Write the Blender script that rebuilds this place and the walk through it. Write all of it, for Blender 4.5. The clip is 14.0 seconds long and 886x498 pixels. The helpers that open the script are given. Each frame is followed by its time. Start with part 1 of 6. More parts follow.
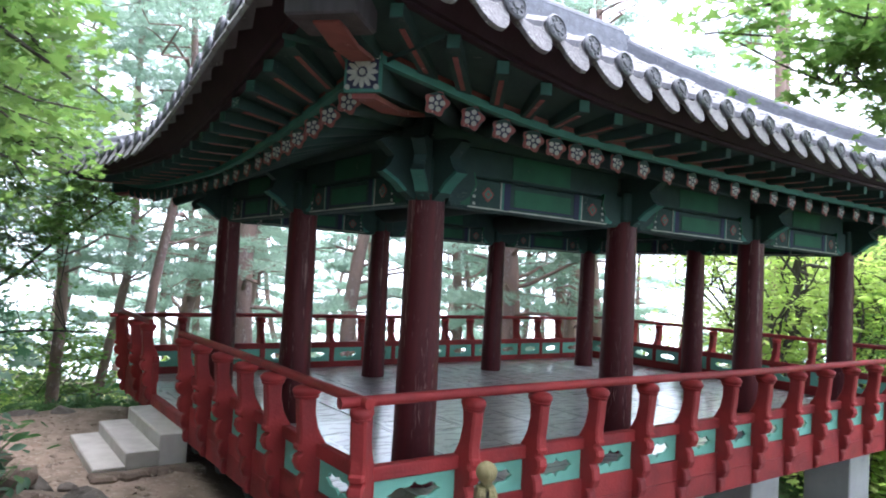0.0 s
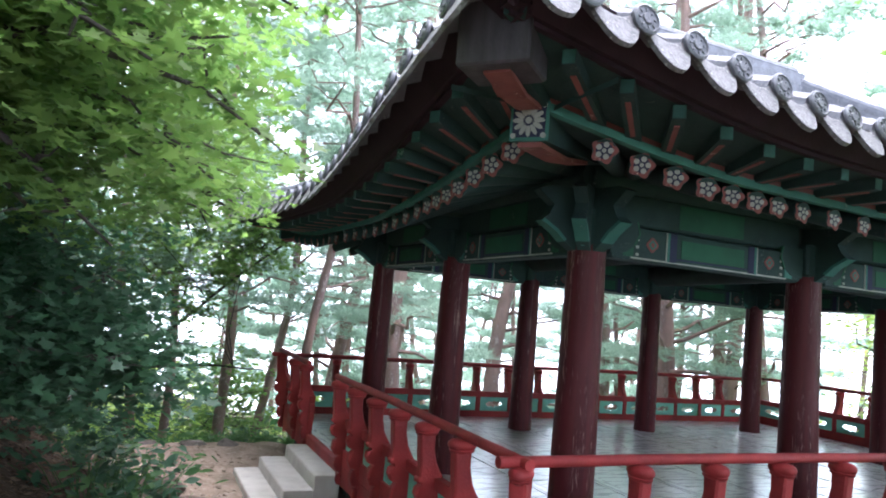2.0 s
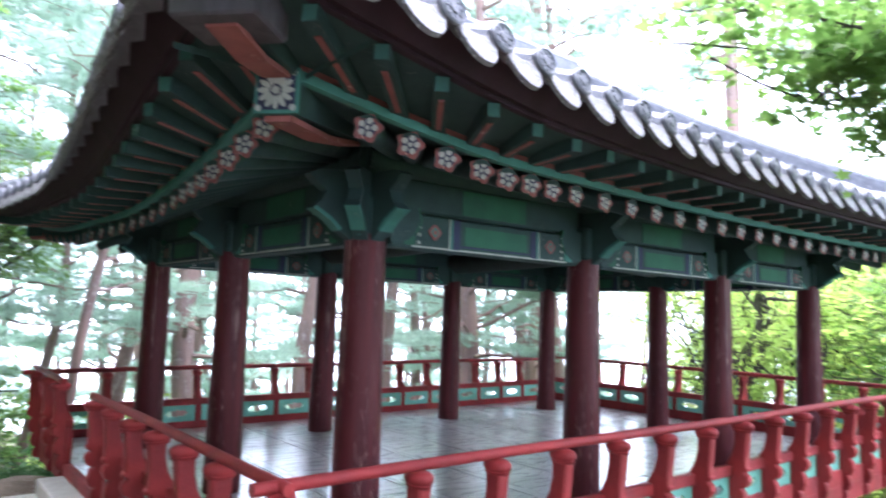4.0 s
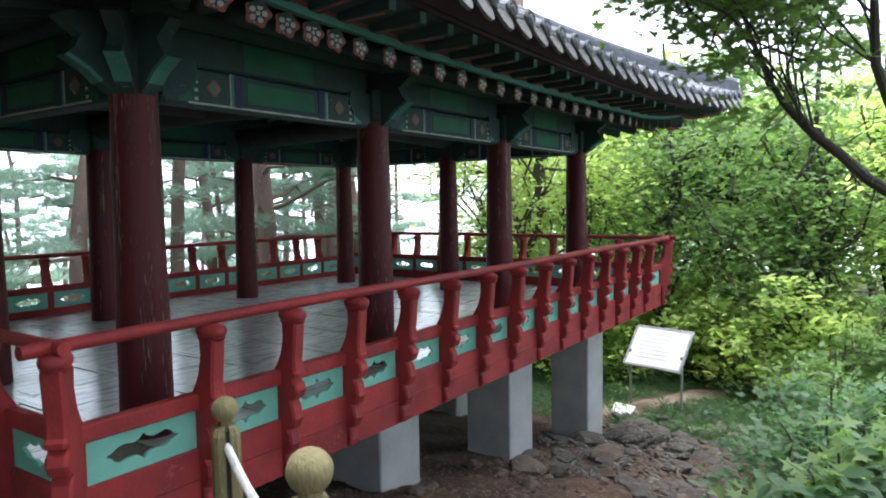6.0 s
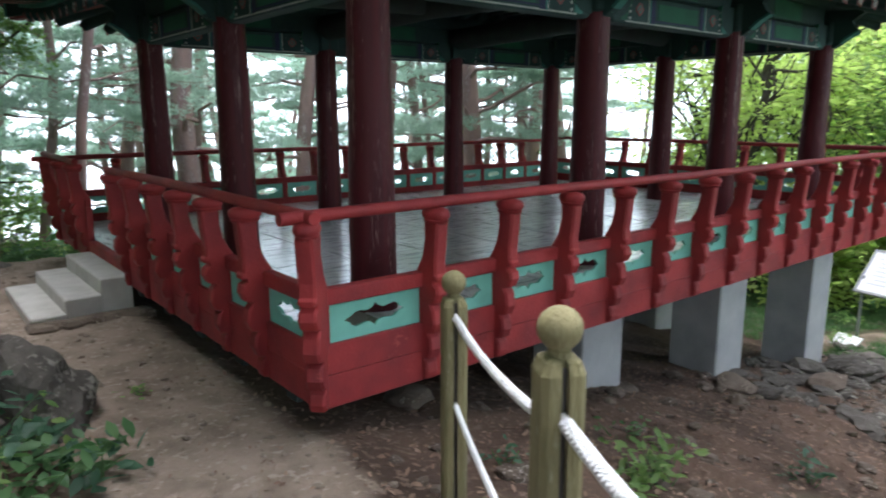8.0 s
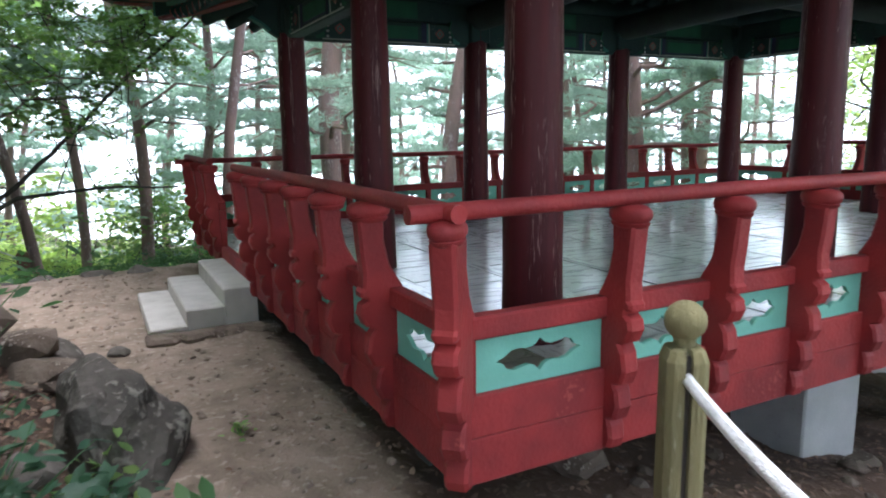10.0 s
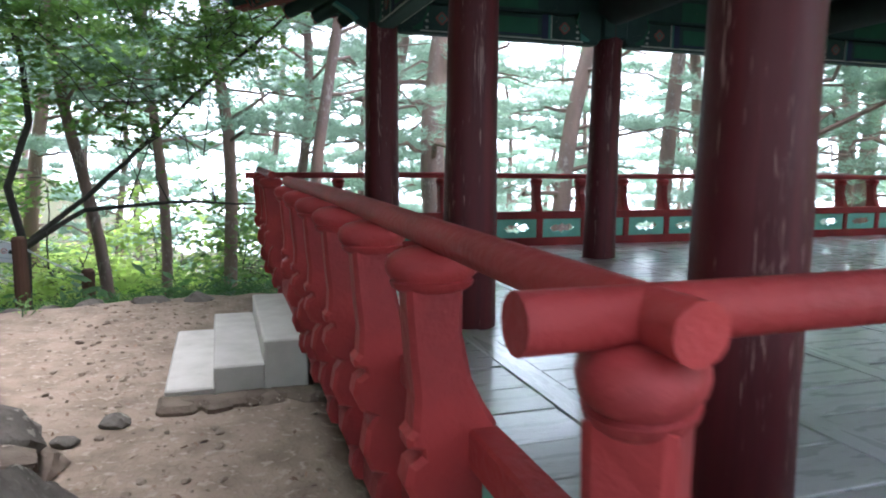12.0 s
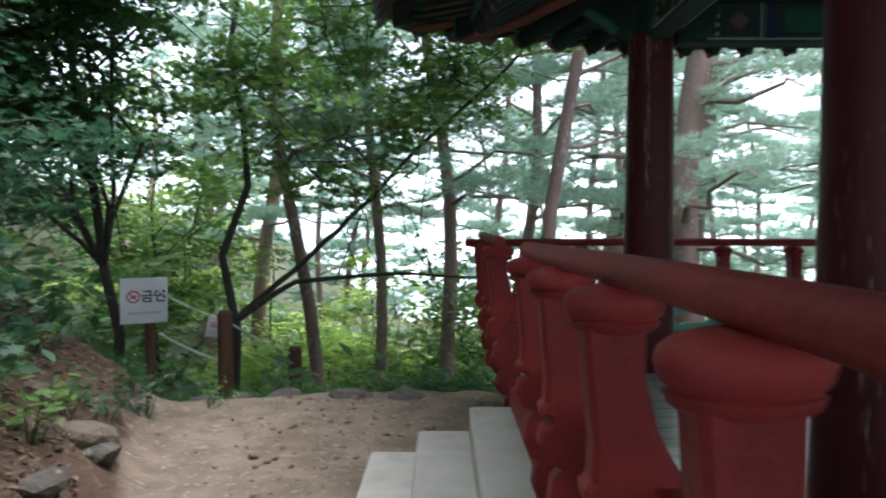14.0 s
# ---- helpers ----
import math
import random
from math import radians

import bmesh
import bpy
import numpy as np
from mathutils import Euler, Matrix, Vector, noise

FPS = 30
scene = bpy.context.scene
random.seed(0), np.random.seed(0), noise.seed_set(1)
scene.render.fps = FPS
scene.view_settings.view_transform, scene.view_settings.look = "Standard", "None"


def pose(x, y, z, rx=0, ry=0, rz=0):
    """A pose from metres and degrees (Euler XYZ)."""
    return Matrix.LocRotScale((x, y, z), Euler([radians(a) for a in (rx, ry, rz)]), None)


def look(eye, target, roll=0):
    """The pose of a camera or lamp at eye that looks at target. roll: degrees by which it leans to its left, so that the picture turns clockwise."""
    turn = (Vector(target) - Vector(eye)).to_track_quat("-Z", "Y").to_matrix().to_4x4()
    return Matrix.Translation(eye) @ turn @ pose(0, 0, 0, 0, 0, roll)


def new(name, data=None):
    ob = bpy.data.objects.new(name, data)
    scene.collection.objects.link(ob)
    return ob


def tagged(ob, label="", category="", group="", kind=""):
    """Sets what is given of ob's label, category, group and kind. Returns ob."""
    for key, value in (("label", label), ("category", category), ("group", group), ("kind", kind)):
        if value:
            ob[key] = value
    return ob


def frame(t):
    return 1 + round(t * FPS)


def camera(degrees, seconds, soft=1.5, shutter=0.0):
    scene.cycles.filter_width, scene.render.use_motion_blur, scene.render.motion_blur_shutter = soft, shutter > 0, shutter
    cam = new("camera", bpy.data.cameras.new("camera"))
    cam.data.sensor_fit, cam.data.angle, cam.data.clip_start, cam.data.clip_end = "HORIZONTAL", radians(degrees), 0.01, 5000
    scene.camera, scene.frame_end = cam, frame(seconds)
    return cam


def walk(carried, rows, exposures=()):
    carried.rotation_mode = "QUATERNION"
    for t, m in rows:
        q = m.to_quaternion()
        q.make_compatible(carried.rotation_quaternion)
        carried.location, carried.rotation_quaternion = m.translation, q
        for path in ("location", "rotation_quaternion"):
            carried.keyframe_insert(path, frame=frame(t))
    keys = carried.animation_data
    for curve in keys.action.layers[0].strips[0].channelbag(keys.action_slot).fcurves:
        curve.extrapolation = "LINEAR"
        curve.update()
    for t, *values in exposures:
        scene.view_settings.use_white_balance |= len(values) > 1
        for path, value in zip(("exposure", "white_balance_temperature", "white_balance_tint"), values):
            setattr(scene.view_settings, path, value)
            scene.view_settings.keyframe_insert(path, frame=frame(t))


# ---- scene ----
cam = camera(66.3, 14.0, soft=1.9, shutter=0.4)
PATH = [
    (0, (-2.897, 0.470, 1.689), (-1.726, 2.091, 1.762), 3.1),
    (0.5, (-2.937, 0.507, 1.734), (-1.839, 2.176, 1.839), 3.3),
    (1, (-2.979, 0.541, 1.768), (-2.042, 2.301, 1.922), 4.5),
    (1.5, (-2.992, 0.553, 1.787), (-2.161, 2.363, 1.972), 5.1),
    (2, (-2.942, 0.642, 1.712), (-2.143, 2.467, 1.894), 5.0),
    (2.5, (-2.867, 0.809, 1.738), (-2.064, 2.632, 1.913), 5.3),
    (3, (-2.768, 0.893, 1.772), (-1.872, 2.668, 1.996), 5.0),
    (3.5, (-2.554, 0.893, 1.750), (-1.532, 2.595, 1.995), 3.9),
    (4, (-2.426, 0.893, 1.771), (-1.171, 2.439, 1.960), 1.8),
    (4.2, (-2.371, 0.905, 1.770), (-1.025, 2.376, 1.924), 1.5),
    (6.3, (-2.418, 0.806, 1.507), (-0.763, 1.919, 1.350), -0.7),
    (6.5, (-2.435, 0.809, 1.494), (-0.784, 1.924, 1.321), -0.5),
    (7, (-2.469, 0.846, 1.472), (-0.896, 2.047, 1.178), 0.2),
    (7.5, (-2.492, 0.868, 1.464), (-1.050, 2.205, 1.096), 0.4),
    (8, (-2.498, 0.927, 1.418), (-1.253, 2.442, 1.027), -0.1),
    (8.5, (-2.452, 1.184, 1.366), (-1.328, 2.790, 0.967), -0.7),
    (8.7, (-2.462, 1.164, 1.390), (-1.430, 2.827, 0.974), 0.3),
    (10.8, (-1.588, 2.605, 1.077), (-0.768, 4.407, 0.795), -0.1),
    (11, (-1.532, 2.734, 1.076), (-0.763, 4.559, 0.797), 0.6),
    (11.5, (-1.325, 3.016, 1.102), (-0.653, 4.877, 0.813), 0.5),
    (12, (-1.288, 3.422, 1.066), (-0.665, 5.303, 0.799), 0.7),
    (12.5, (-1.193, 3.845, 1.041), (-0.719, 5.767, 0.758), -0.4),
    (13, (-1.185, 4.284, 1.027), (-0.892, 6.244, 0.764), -1.9),
    (13.5, (-1.208, 4.811, 1.004), (-1.012, 6.801, 0.935), 1.2),
    (14, (-1.205, 5.210, 0.996), (-1.204, 7.209, 0.928), 0.1),
]
EXPOSURES = [(0.0, 2.05, 5900, 20), (2.0, 2.18, 5900, 20), (3.0, 2.12, 5850, 21), (3.5, 2.45, 5800, 22), (4.0, 2.75, 5700, 24), (6.5, 1.42, 6050, 14), (8.5, 1.66, 5950, 15), (11.0, 2.05, 5850, 17), (12.0, 2.22, 5850, 17), (12.5, 2.5, 5850, 18), (13.1, 2.65, 5900, 17), (13.5, 1.78, 5950, 14), (14.0, 1.48, 5950, 12)]
walk(cam, [(t, look(eye, target, roll)) for t, eye, target, roll in PATH], EXPOSURES)

# ---- world, sun and sky ----
world = bpy.data.worlds.new("overcast_sky")
scene.world = world
world.use_nodes = True
wn = world.node_tree.nodes
wl = world.node_tree.links
sky = wn.new("ShaderNodeTexSky")
sky.sky_type = "NISHITA"
sky.sun_disc = False
sky.sun_elevation = radians(82)
sky.sun_rotation = radians(68)
sky.dust_density = 3.0
sky.ozone_density = 0.5
pale = wn.new("ShaderNodeHueSaturation")
pale.inputs["Saturation"].default_value = 0.38
pale.inputs["Value"].default_value = 1.6
wl.new(sky.outputs[0], pale.inputs["Color"])
wl.new(pale.outputs[0], wn["Background"].inputs["Color"])
wn["Background"].inputs["Strength"].default_value = 0.15
sun_data = bpy.data.lights.new("sun", "SUN")
sun_data.energy = 1.6
sun_data.angle = radians(60)
sun_data.color = (1.0, 0.98, 0.95)
sun_ob = new("sun", sun_data)
sun_ob.matrix_world = look((0, 0, 40), (-5, -2, 0))


# ---- materials ----
def material(name, base, second, scale=6.0, rough=0.8, bump=0.2, fine=60.0, third=None, mask=0.62, stretch=(1, 1, 1), metal=0.0, vary=0.0, spec=0.3, rvary=0.0):
    """Two colours mixed by large noise, a third one in worn patches, fine grain in the relief."""
    m = bpy.data.materials.new(name)
    m.use_nodes = True
    n, l = m.node_tree.nodes, m.node_tree.links
    b = n["Principled BSDF"]
    co = n.new("ShaderNodeTexCoord")
    mp = n.new("ShaderNodeMapping")
    mp.inputs["Scale"].default_value = stretch
    l.new(co.outputs["Object"], mp.inputs[0])
    big = n.new("ShaderNodeTexNoise")
    big.inputs["Scale"].default_value = scale
    big.inputs["Detail"].default_value = 6
    l.new(mp.outputs[0], big.inputs["Vector"])
    small = n.new("ShaderNodeTexNoise")
    small.inputs["Scale"].default_value = fine
    small.inputs["Detail"].default_value = 4
    l.new(mp.outputs[0], small.inputs["Vector"])
    mix = n.new("ShaderNodeMix")
    mix.data_type = "RGBA"
    mix.inputs[6].default_value = (*base, 1)
    mix.inputs[7].default_value = (*second, 1)
    ramp = n.new("ShaderNodeValToRGB")
    ramp.color_ramp.elements[0].position = 0.35
    ramp.color_ramp.elements[1].position = 0.65
    l.new(big.outputs["Fac"], ramp.inputs[0])
    l.new(ramp.outputs[0], mix.inputs[0])
    colour = mix.outputs[2]
    if third:
        add = n.new("ShaderNodeMath")
        add.operation = "MULTIPLY_ADD"
        add.inputs[1].default_value = 0.5
        half = n.new("ShaderNodeMath")
        half.operation = "MULTIPLY"
        half.inputs[1].default_value = 0.5
        l.new(big.outputs["Fac"], half.inputs[0])
        l.new(small.outputs["Fac"], add.inputs[0])
        l.new(half.outputs[0], add.inputs[2])
        wr = n.new("ShaderNodeValToRGB")
        wr.color_ramp.elements[0].position = mask
        wr.color_ramp.elements[1].position = mask + 0.05
        l.new(add.outputs[0], wr.inputs[0])
        mix2 = n.new("ShaderNodeMix")
        mix2.data_type = "RGBA"
        mix2.inputs[7].default_value = (*third, 1)
        l.new(wr.outputs[0], mix2.inputs[0])
        l.new(colour, mix2.inputs[6])
        colour = mix2.outputs[2]
    if vary:
        info = n.new("ShaderNodeObjectInfo")
        geo = n.new("ShaderNodeNewGeometry")
        both = n.new("ShaderNodeMath")
        both.operation = "ADD"
        l.new(info.outputs["Random"], both.inputs[0])
        l.new(geo.outputs["Random Per Island"], both.inputs[1])
        rng = n.new("ShaderNodeMapRange")
        rng.inputs["From Max"].default_value = 2.0
        rng.inputs["To Min"].default_value = 1.0 - vary
        rng.inputs["To Max"].default_value = 1.0 + vary
        l.new(both.outputs[0], rng.inputs[0])
        hsv = n.new("ShaderNodeHueSaturation")
        l.new(rng.outputs[0], hsv.inputs["Value"])
        l.new(colour, hsv.inputs["Color"])
        colour = hsv.outputs[0]
    l.new(colour, b.inputs["Base Color"])
    b.inputs["Roughness"].default_value = rough
    b.inputs["Metallic"].default_value = metal
    b.inputs["Specular IOR Level"].default_value = spec
    if rvary:
        rr = n.new("ShaderNodeMapRange")
        rr.inputs["To Min"].default_value = rough - rvary
        rr.inputs["To Max"].default_value = rough + rvary
        l.new(ramp.outputs[0], rr.inputs[0])
        l.new(rr.outputs[0], b.inputs["Roughness"])
    if bump:
        bp = n.new("ShaderNodeBump")
        bp.inputs["Strength"].default_value = bump
        bp.inputs["Distance"].default_value = 0.02
        l.new(small.outputs["Fac"], bp.inputs["Height"])
        l.new(bp.outputs[0], b.inputs["Normal"])
    return m


def leaf_material(name, base, second, through_light=0.45):
    """Leaf colours that differ from leaf to leaf, with some light let through."""
    m = bpy.data.materials.new(name)
    m.use_nodes = True
    n, l = m.node_tree.nodes, m.node_tree.links
    b = n["Principled BSDF"]
    geo = n.new("ShaderNodeNewGeometry")
    co = n.new("ShaderNodeTexCoord")
    big = n.new("ShaderNodeTexNoise")
    big.inputs["Scale"].default_value = 0.9
    l.new(co.outputs["Object"], big.inputs["Vector"])
    add = n.new("ShaderNodeMath")
    add.operation = "MULTIPLY_ADD"
    add.inputs[1].default_value = 0.6
    sub = n.new("ShaderNodeMath")
    sub.operation = "SUBTRACT"
    sub.inputs[1].default_value = 0.2
    l.new(big.outputs["Fac"], sub.inputs[0])
    l.new(geo.outputs["Random Per Island"], add.inputs[0])
    l.new(sub.outputs[0], add.inputs[2])
    mix = n.new("ShaderNodeMix")
    mix.data_type = "RGBA"
    mix.inputs[6].default_value = (*base, 1)
    mix.inputs[7].default_value = (*second, 1)
    l.new(add.outputs[0], mix.inputs[0])
    l.new(mix.outputs[2], b.inputs["Base Color"])
    b.inputs["Roughness"].default_value = 0.5
    b.inputs["Specular IOR Level"].default_value = 0.35
    tr = n.new("ShaderNodeBsdfTranslucent")
    hue = n.new("ShaderNodeHueSaturation")
    hue.inputs["Value"].default_value = 1.7
    hue.inputs["Saturation"].default_value = 1.1
    l.new(mix.outputs[2], hue.inputs["Color"])
    l.new(hue.outputs[0], tr.inputs["Color"])
    sh = n.new("ShaderNodeMixShader")
    sh.inputs[0].default_value = through_light
    l.new(b.outputs[0], sh.inputs[1])
    l.new(tr.outputs[0], sh.inputs[2])
    l.new(sh.outputs[0], n["Material Output"].inputs["Surface"])
    return m


RED = material("red_paint", (0.30, 0.032, 0.032), (0.185, 0.023, 0.025), 3, 0.6, 0.25, 45, (0.27, 0.05, 0.045), 0.62, (1, 1, 1), vary=0.14, spec=0.25)
RED_DARK = material("dark_red_column_paint", (0.10, 0.013, 0.017), (0.058, 0.009, 0.013), 3, 0.5, 0.2, 50, (0.34, 0.21, 0.19), 0.60, (4, 4, 0.16), spec=0.22)
MINT = material("mint_green_paint", (0.18, 0.45, 0.36), (0.15, 0.39, 0.31), 6, 0.65, 0.1, 70, (0.28, 0.46, 0.39), 0.63)
BEAM_GREEN = material("dark_green_beam_paint", (0.027, 0.062, 0.055), (0.020, 0.045, 0.045), 5, 0.75, 0.2, 60, (0.10, 0.13, 0.11), 0.62)
PANEL_GREEN = material("bright_green_beam_paint", (0.024, 0.115, 0.065), (0.020, 0.09, 0.055), 5, 0.75, 0.15, 60, (0.12, 0.19, 0.12), 0.64)
NAVY = material("dark_blue_paint", (0.03, 0.035, 0.08), (0.025, 0.03, 0.06), 6, 0.75, 0.15, 60)
TEAL = material("blue_green_edge_paint", (0.055, 0.19, 0.155), (0.045, 0.155, 0.13), 6, 0.7, 0.15, 60, (0.2, 0.26, 0.23), 0.63)
PINK = material("faded_pink_paint", (0.25, 0.085, 0.075), (0.19, 0.065, 0.06), 8, 0.75, 0.15, 70, (0.5, 0.3, 0.26), 0.6)
CREAM = material("faded_white_paint", (0.42, 0.43, 0.38), (0.30, 0.32, 0.29), 8, 0.75, 0.1, 70)
MAROON = material("maroon_eave_board", (0.038, 0.018, 0.028), (0.027, 0.014, 0.021), 6, 0.8, 0.15, 60)
# Near-black: the gloom under roof and floor is put into this wood's colour
DARK_WOOD = material("shade_darkened_timber", (0.035, 0.05, 0.045), (0.03, 0.035, 0.035), 4, 0.85, 0.2, 50)
TILE = material("grey_clay_roof_tile", (0.17, 0.18, 0.20), (0.11, 0.115, 0.13), 9, 0.55, 0.3, 60, (0.26, 0.27, 0.28), 0.6, vary=0.2)
TILE_LIGHT = material("weathered_eave_tile", (0.20, 0.20, 0.205), (0.11, 0.11, 0.118), 22, 0.75, 0.6, 60, (0.34, 0.34, 0.33), 0.58, vary=0.15)
ZINC = material("dark_weathered_rafter_end", (0.075, 0.066, 0.075), (0.045, 0.040, 0.046), 5, 0.6, 0.2, 40, stretch=(3, 3, 0.5))
PLANK = material("weathered_grey_floorboard", (0.72, 0.725, 0.74), (0.60, 0.60, 0.61), 3, 0.30, 0.25, 22, (0.34, 0.33, 0.315), 0.60, (0.7, 4, 1), vary=0.18, spec=0.85, rvary=0.07)
PLANK_LONG = material("weathered_grey_floor_beam", (0.72, 0.725, 0.74), (0.60, 0.60, 0.61), 3, 0.30, 0.25, 22, (0.34, 0.33, 0.315), 0.60, (4, 0.7, 1), vary=0.12, spec=0.85, rvary=0.07)
for board in (PLANK, PLANK_LONG):  # clear coat over the grey wood, added so the floor mirrors more sky
    polish = board.node_tree.nodes["Principled BSDF"]
    polish.inputs["Coat Weight"].default_value = 1.0
    polish.inputs["Coat IOR"].default_value = 2.2
    polish.inputs["Coat Roughness"].default_value = 0.16
DAMP_PLANK = material("damp_mossy_floorboard", (0.15, 0.14, 0.11), (0.22, 0.21, 0.18), 4, 0.6, 0.3, 30, (0.10, 0.11, 0.07), 0.58, vary=0.15)
END_GREEN = material("dull_green_rafter_end_paint", (0.032, 0.10, 0.082), (0.026, 0.08, 0.068), 6, 0.75, 0.15, 60, (0.16, 0.22, 0.19), 0.62)
GRANITE = material("pale_granite", (0.50, 0.48, 0.44), (0.42, 0.40, 0.36), 5, 0.85, 0.35, 140, (0.26, 0.24, 0.2), 0.62, vary=0.06)
CONCRETE = material("grey_concrete", (0.46, 0.46, 0.45), (0.36, 0.36, 0.36), 2.5, 0.85, 0.25, 70, (0.28, 0.26, 0.23), 0.62)
SAND = material("sandy_trodden_path", (0.225, 0.18, 0.142), (0.155, 0.12, 0.093), 1.4, 0.95, 1.0, 30, (0.28, 0.235, 0.19), 0.57)
ROCK = material("lichened_grey_rock", (0.115, 0.104, 0.09), (0.062, 0.055, 0.047), 4, 0.95, 1.0, 22, (0.19, 0.178, 0.15), 0.56, vary=0.2, spec=0.1)
RUBBLE = material("brown_grey_rubble", (0.15, 0.118, 0.092), (0.085, 0.063, 0.047), 5, 0.9, 0.6, 40, (0.30, 0.26, 0.215), 0.6, vary=0.3)
DRY_LEAF = material("dry_leaf_litter", (0.15, 0.095, 0.065), (0.23, 0.155, 0.11), 8, 0.9, 0.1, 60, vary=0.4)
FENCE_WOOD = material("mossy_fence_wood", (0.20, 0.175, 0.085), (0.135, 0.12, 0.06), 6, 0.85, 0.5, 50, (0.23, 0.22, 0.14), 0.6, (2, 2, 0.4))
POST_BROWN = material("brown_wood_post", (0.14, 0.07, 0.045), (0.10, 0.05, 0.035), 6, 0.85, 0.4, 50, stretch=(2, 2, 0.4))
ROPE = material("white_rope", (0.74, 0.75, 0.74), (0.62, 0.63, 0.62), 20, 0.8, 0.6, 160)
WHITE = material("white_sign_board", (0.78, 0.79, 0.80), (0.70, 0.71, 0.73), 2, 0.35, 0.02, 40)
STEEL = material("grey_steel_leg", (0.34, 0.36, 0.35), (0.28, 0.30, 0.29), 5, 0.5, 0.05, 40, metal=0.3)
INK = material("black_ink", (0.03, 0.03, 0.035), (0.025, 0.025, 0.03), 5, 0.6, 0.0, 40)
SIGN_RED = material("red_ink", (0.55, 0.04, 0.05), (0.5, 0.035, 0.045), 5, 0.6, 0.0, 40)
PRINT_GREY = material("pale_grey_print", (0.55, 0.57, 0.6), (0.5, 0.52, 0.55), 5, 0.6, 0.0, 40)
BARK_PINE = material("flaking_red_pine_bark", (0.30, 0.20, 0.165), (0.20, 0.145, 0.13), 2, 0.9, 0.8, 18, (0.36, 0.30, 0.27), 0.57, (2, 2, 0.7), vary=0.15)
BARK_GREY = material("dark_grey_bark", (0.075, 0.065, 0.055), (0.05, 0.045, 0.04), 4, 0.9, 0.6, 30, (0.13, 0.125, 0.11), 0.6, (2, 2, 0.6))
LEAF_BRIGHT = leaf_material("fresh_maple_leaf", (0.085, 0.17, 0.052), (0.17, 0.26, 0.08), 0.5)
LEAF_GREEN = leaf_material("green_leaf", (0.04, 0.105, 0.042), (0.09, 0.17, 0.06), 0.4)
# Brighter copy of the maple leaf for far trees, light put into its colours
LEAF_FAR = leaf_material("brightened_far_leaf", (0.25, 0.36, 0.10), (0.38, 0.47, 0.16), 0.6)
LEAF_DEEP = leaf_material("deep_green_leaf", (0.028, 0.075, 0.042), (0.055, 0.12, 0.065), 0.35)
# Needle colours are paled and blued to carry the haze over the valley
NEEDLE = leaf_material("hazed_pine_needles", (0.22, 0.32, 0.25), (0.32, 0.42, 0.33), 0.5)
# Aerial haze is mixed into this colour; the woods themselves are darker green
HAZE = material("hazed_far_slope", (0.55, 0.64, 0.63), (0.66, 0.73, 0.72), 0.05, 1.0, 0.0, 0.4, (0.44, 0.55, 0.53), 0.55)



def ground_material():
    """Sandy trodden earth, red-brown soil and forest floor, blended with ragged edges where they meet."""
    m = bpy.data.materials.new("woodland_earth")
    m.use_nodes = True
    n, l = m.node_tree.nodes, m.node_tree.links
    b = n["Principled BSDF"]
    b.inputs["Roughness"].default_value = 0.95
    b.inputs["Specular IOR Level"].default_value = 0.2
    co = n.new("ShaderNodeTexCoord")

    def grain(scale, detail=6):
        t = n.new("ShaderNodeTexNoise")
        t.inputs["Scale"].default_value = scale
        t.inputs["Detail"].default_value = detail
        l.new(co.outputs["Object"], t.inputs["Vector"])
        return t.outputs["Fac"]

    def ramp(source, lo, hi):
        r = n.new("ShaderNodeMapRange")
        r.interpolation_type = "SMOOTHSTEP"
        r.inputs["From Min"].default_value = lo
        r.inputs["From Max"].default_value = hi
        l.new(source, r.inputs[0])
        return r.outputs[0]

    def blend(fac, a, c):
        x = n.new("ShaderNodeMix")
        x.data_type = "RGBA"
        l.new(fac, x.inputs[0])
        for slot, v in ((6, a), (7, c)):
            if isinstance(v, tuple):
                x.inputs[slot].default_value = (*v, 1)
            else:
                l.new(v, x.inputs[slot])
        return x.outputs[2]

    def ragged(name, spread):
        a = n.new("ShaderNodeAttribute")
        a.attribute_name = name
        s = n.new("ShaderNodeMath")
        s.operation = "MULTIPLY_ADD"
        s.inputs[1].default_value = spread
        l.new(mid, s.inputs[0])
        l.new(a.outputs["Fac"], s.inputs[2])
        return ramp(s.outputs[0], 0.25 + spread / 2, 0.75 + spread / 2)

    big, mid, fine, grit = grain(1.1), grain(3.7), grain(17), grain(48, 3)
    soil = blend(ramp(big, 0.36, 0.64), (0.098, 0.063, 0.044), (0.056, 0.037, 0.027))
    soil = blend(ramp(fine, 0.54, 0.66), soil, (0.145, 0.102, 0.075))
    sand = blend(ramp(mid, 0.36, 0.66), (0.25, 0.195, 0.15), (0.172, 0.131, 0.098))
    sand = blend(ramp(fine, 0.55, 0.68), sand, (0.30, 0.25, 0.20))
    wood = blend(ramp(mid, 0.36, 0.64), (0.060, 0.080, 0.036), (0.085, 0.070, 0.046))
    earth = blend(ragged("trodden", 0.9), soil, sand)
    l.new(blend(ragged("wooded", 0.6), earth, wood), b.inputs["Base Color"])
    add = n.new("ShaderNodeMath")
    add.operation = "MULTIPLY_ADD"
    add.inputs[1].default_value = 0.35
    l.new(grit, add.inputs[0])
    l.new(fine, add.inputs[2])
    bp = n.new("ShaderNodeBump")
    bp.inputs["Strength"].default_value = 1.0
    bp.inputs["Distance"].default_value = 0.025
    l.new(add.outputs[0], bp.inputs["Height"])
    l.new(bp.outputs[0], b.inputs["Normal"])
    return m


EARTH = ground_material()


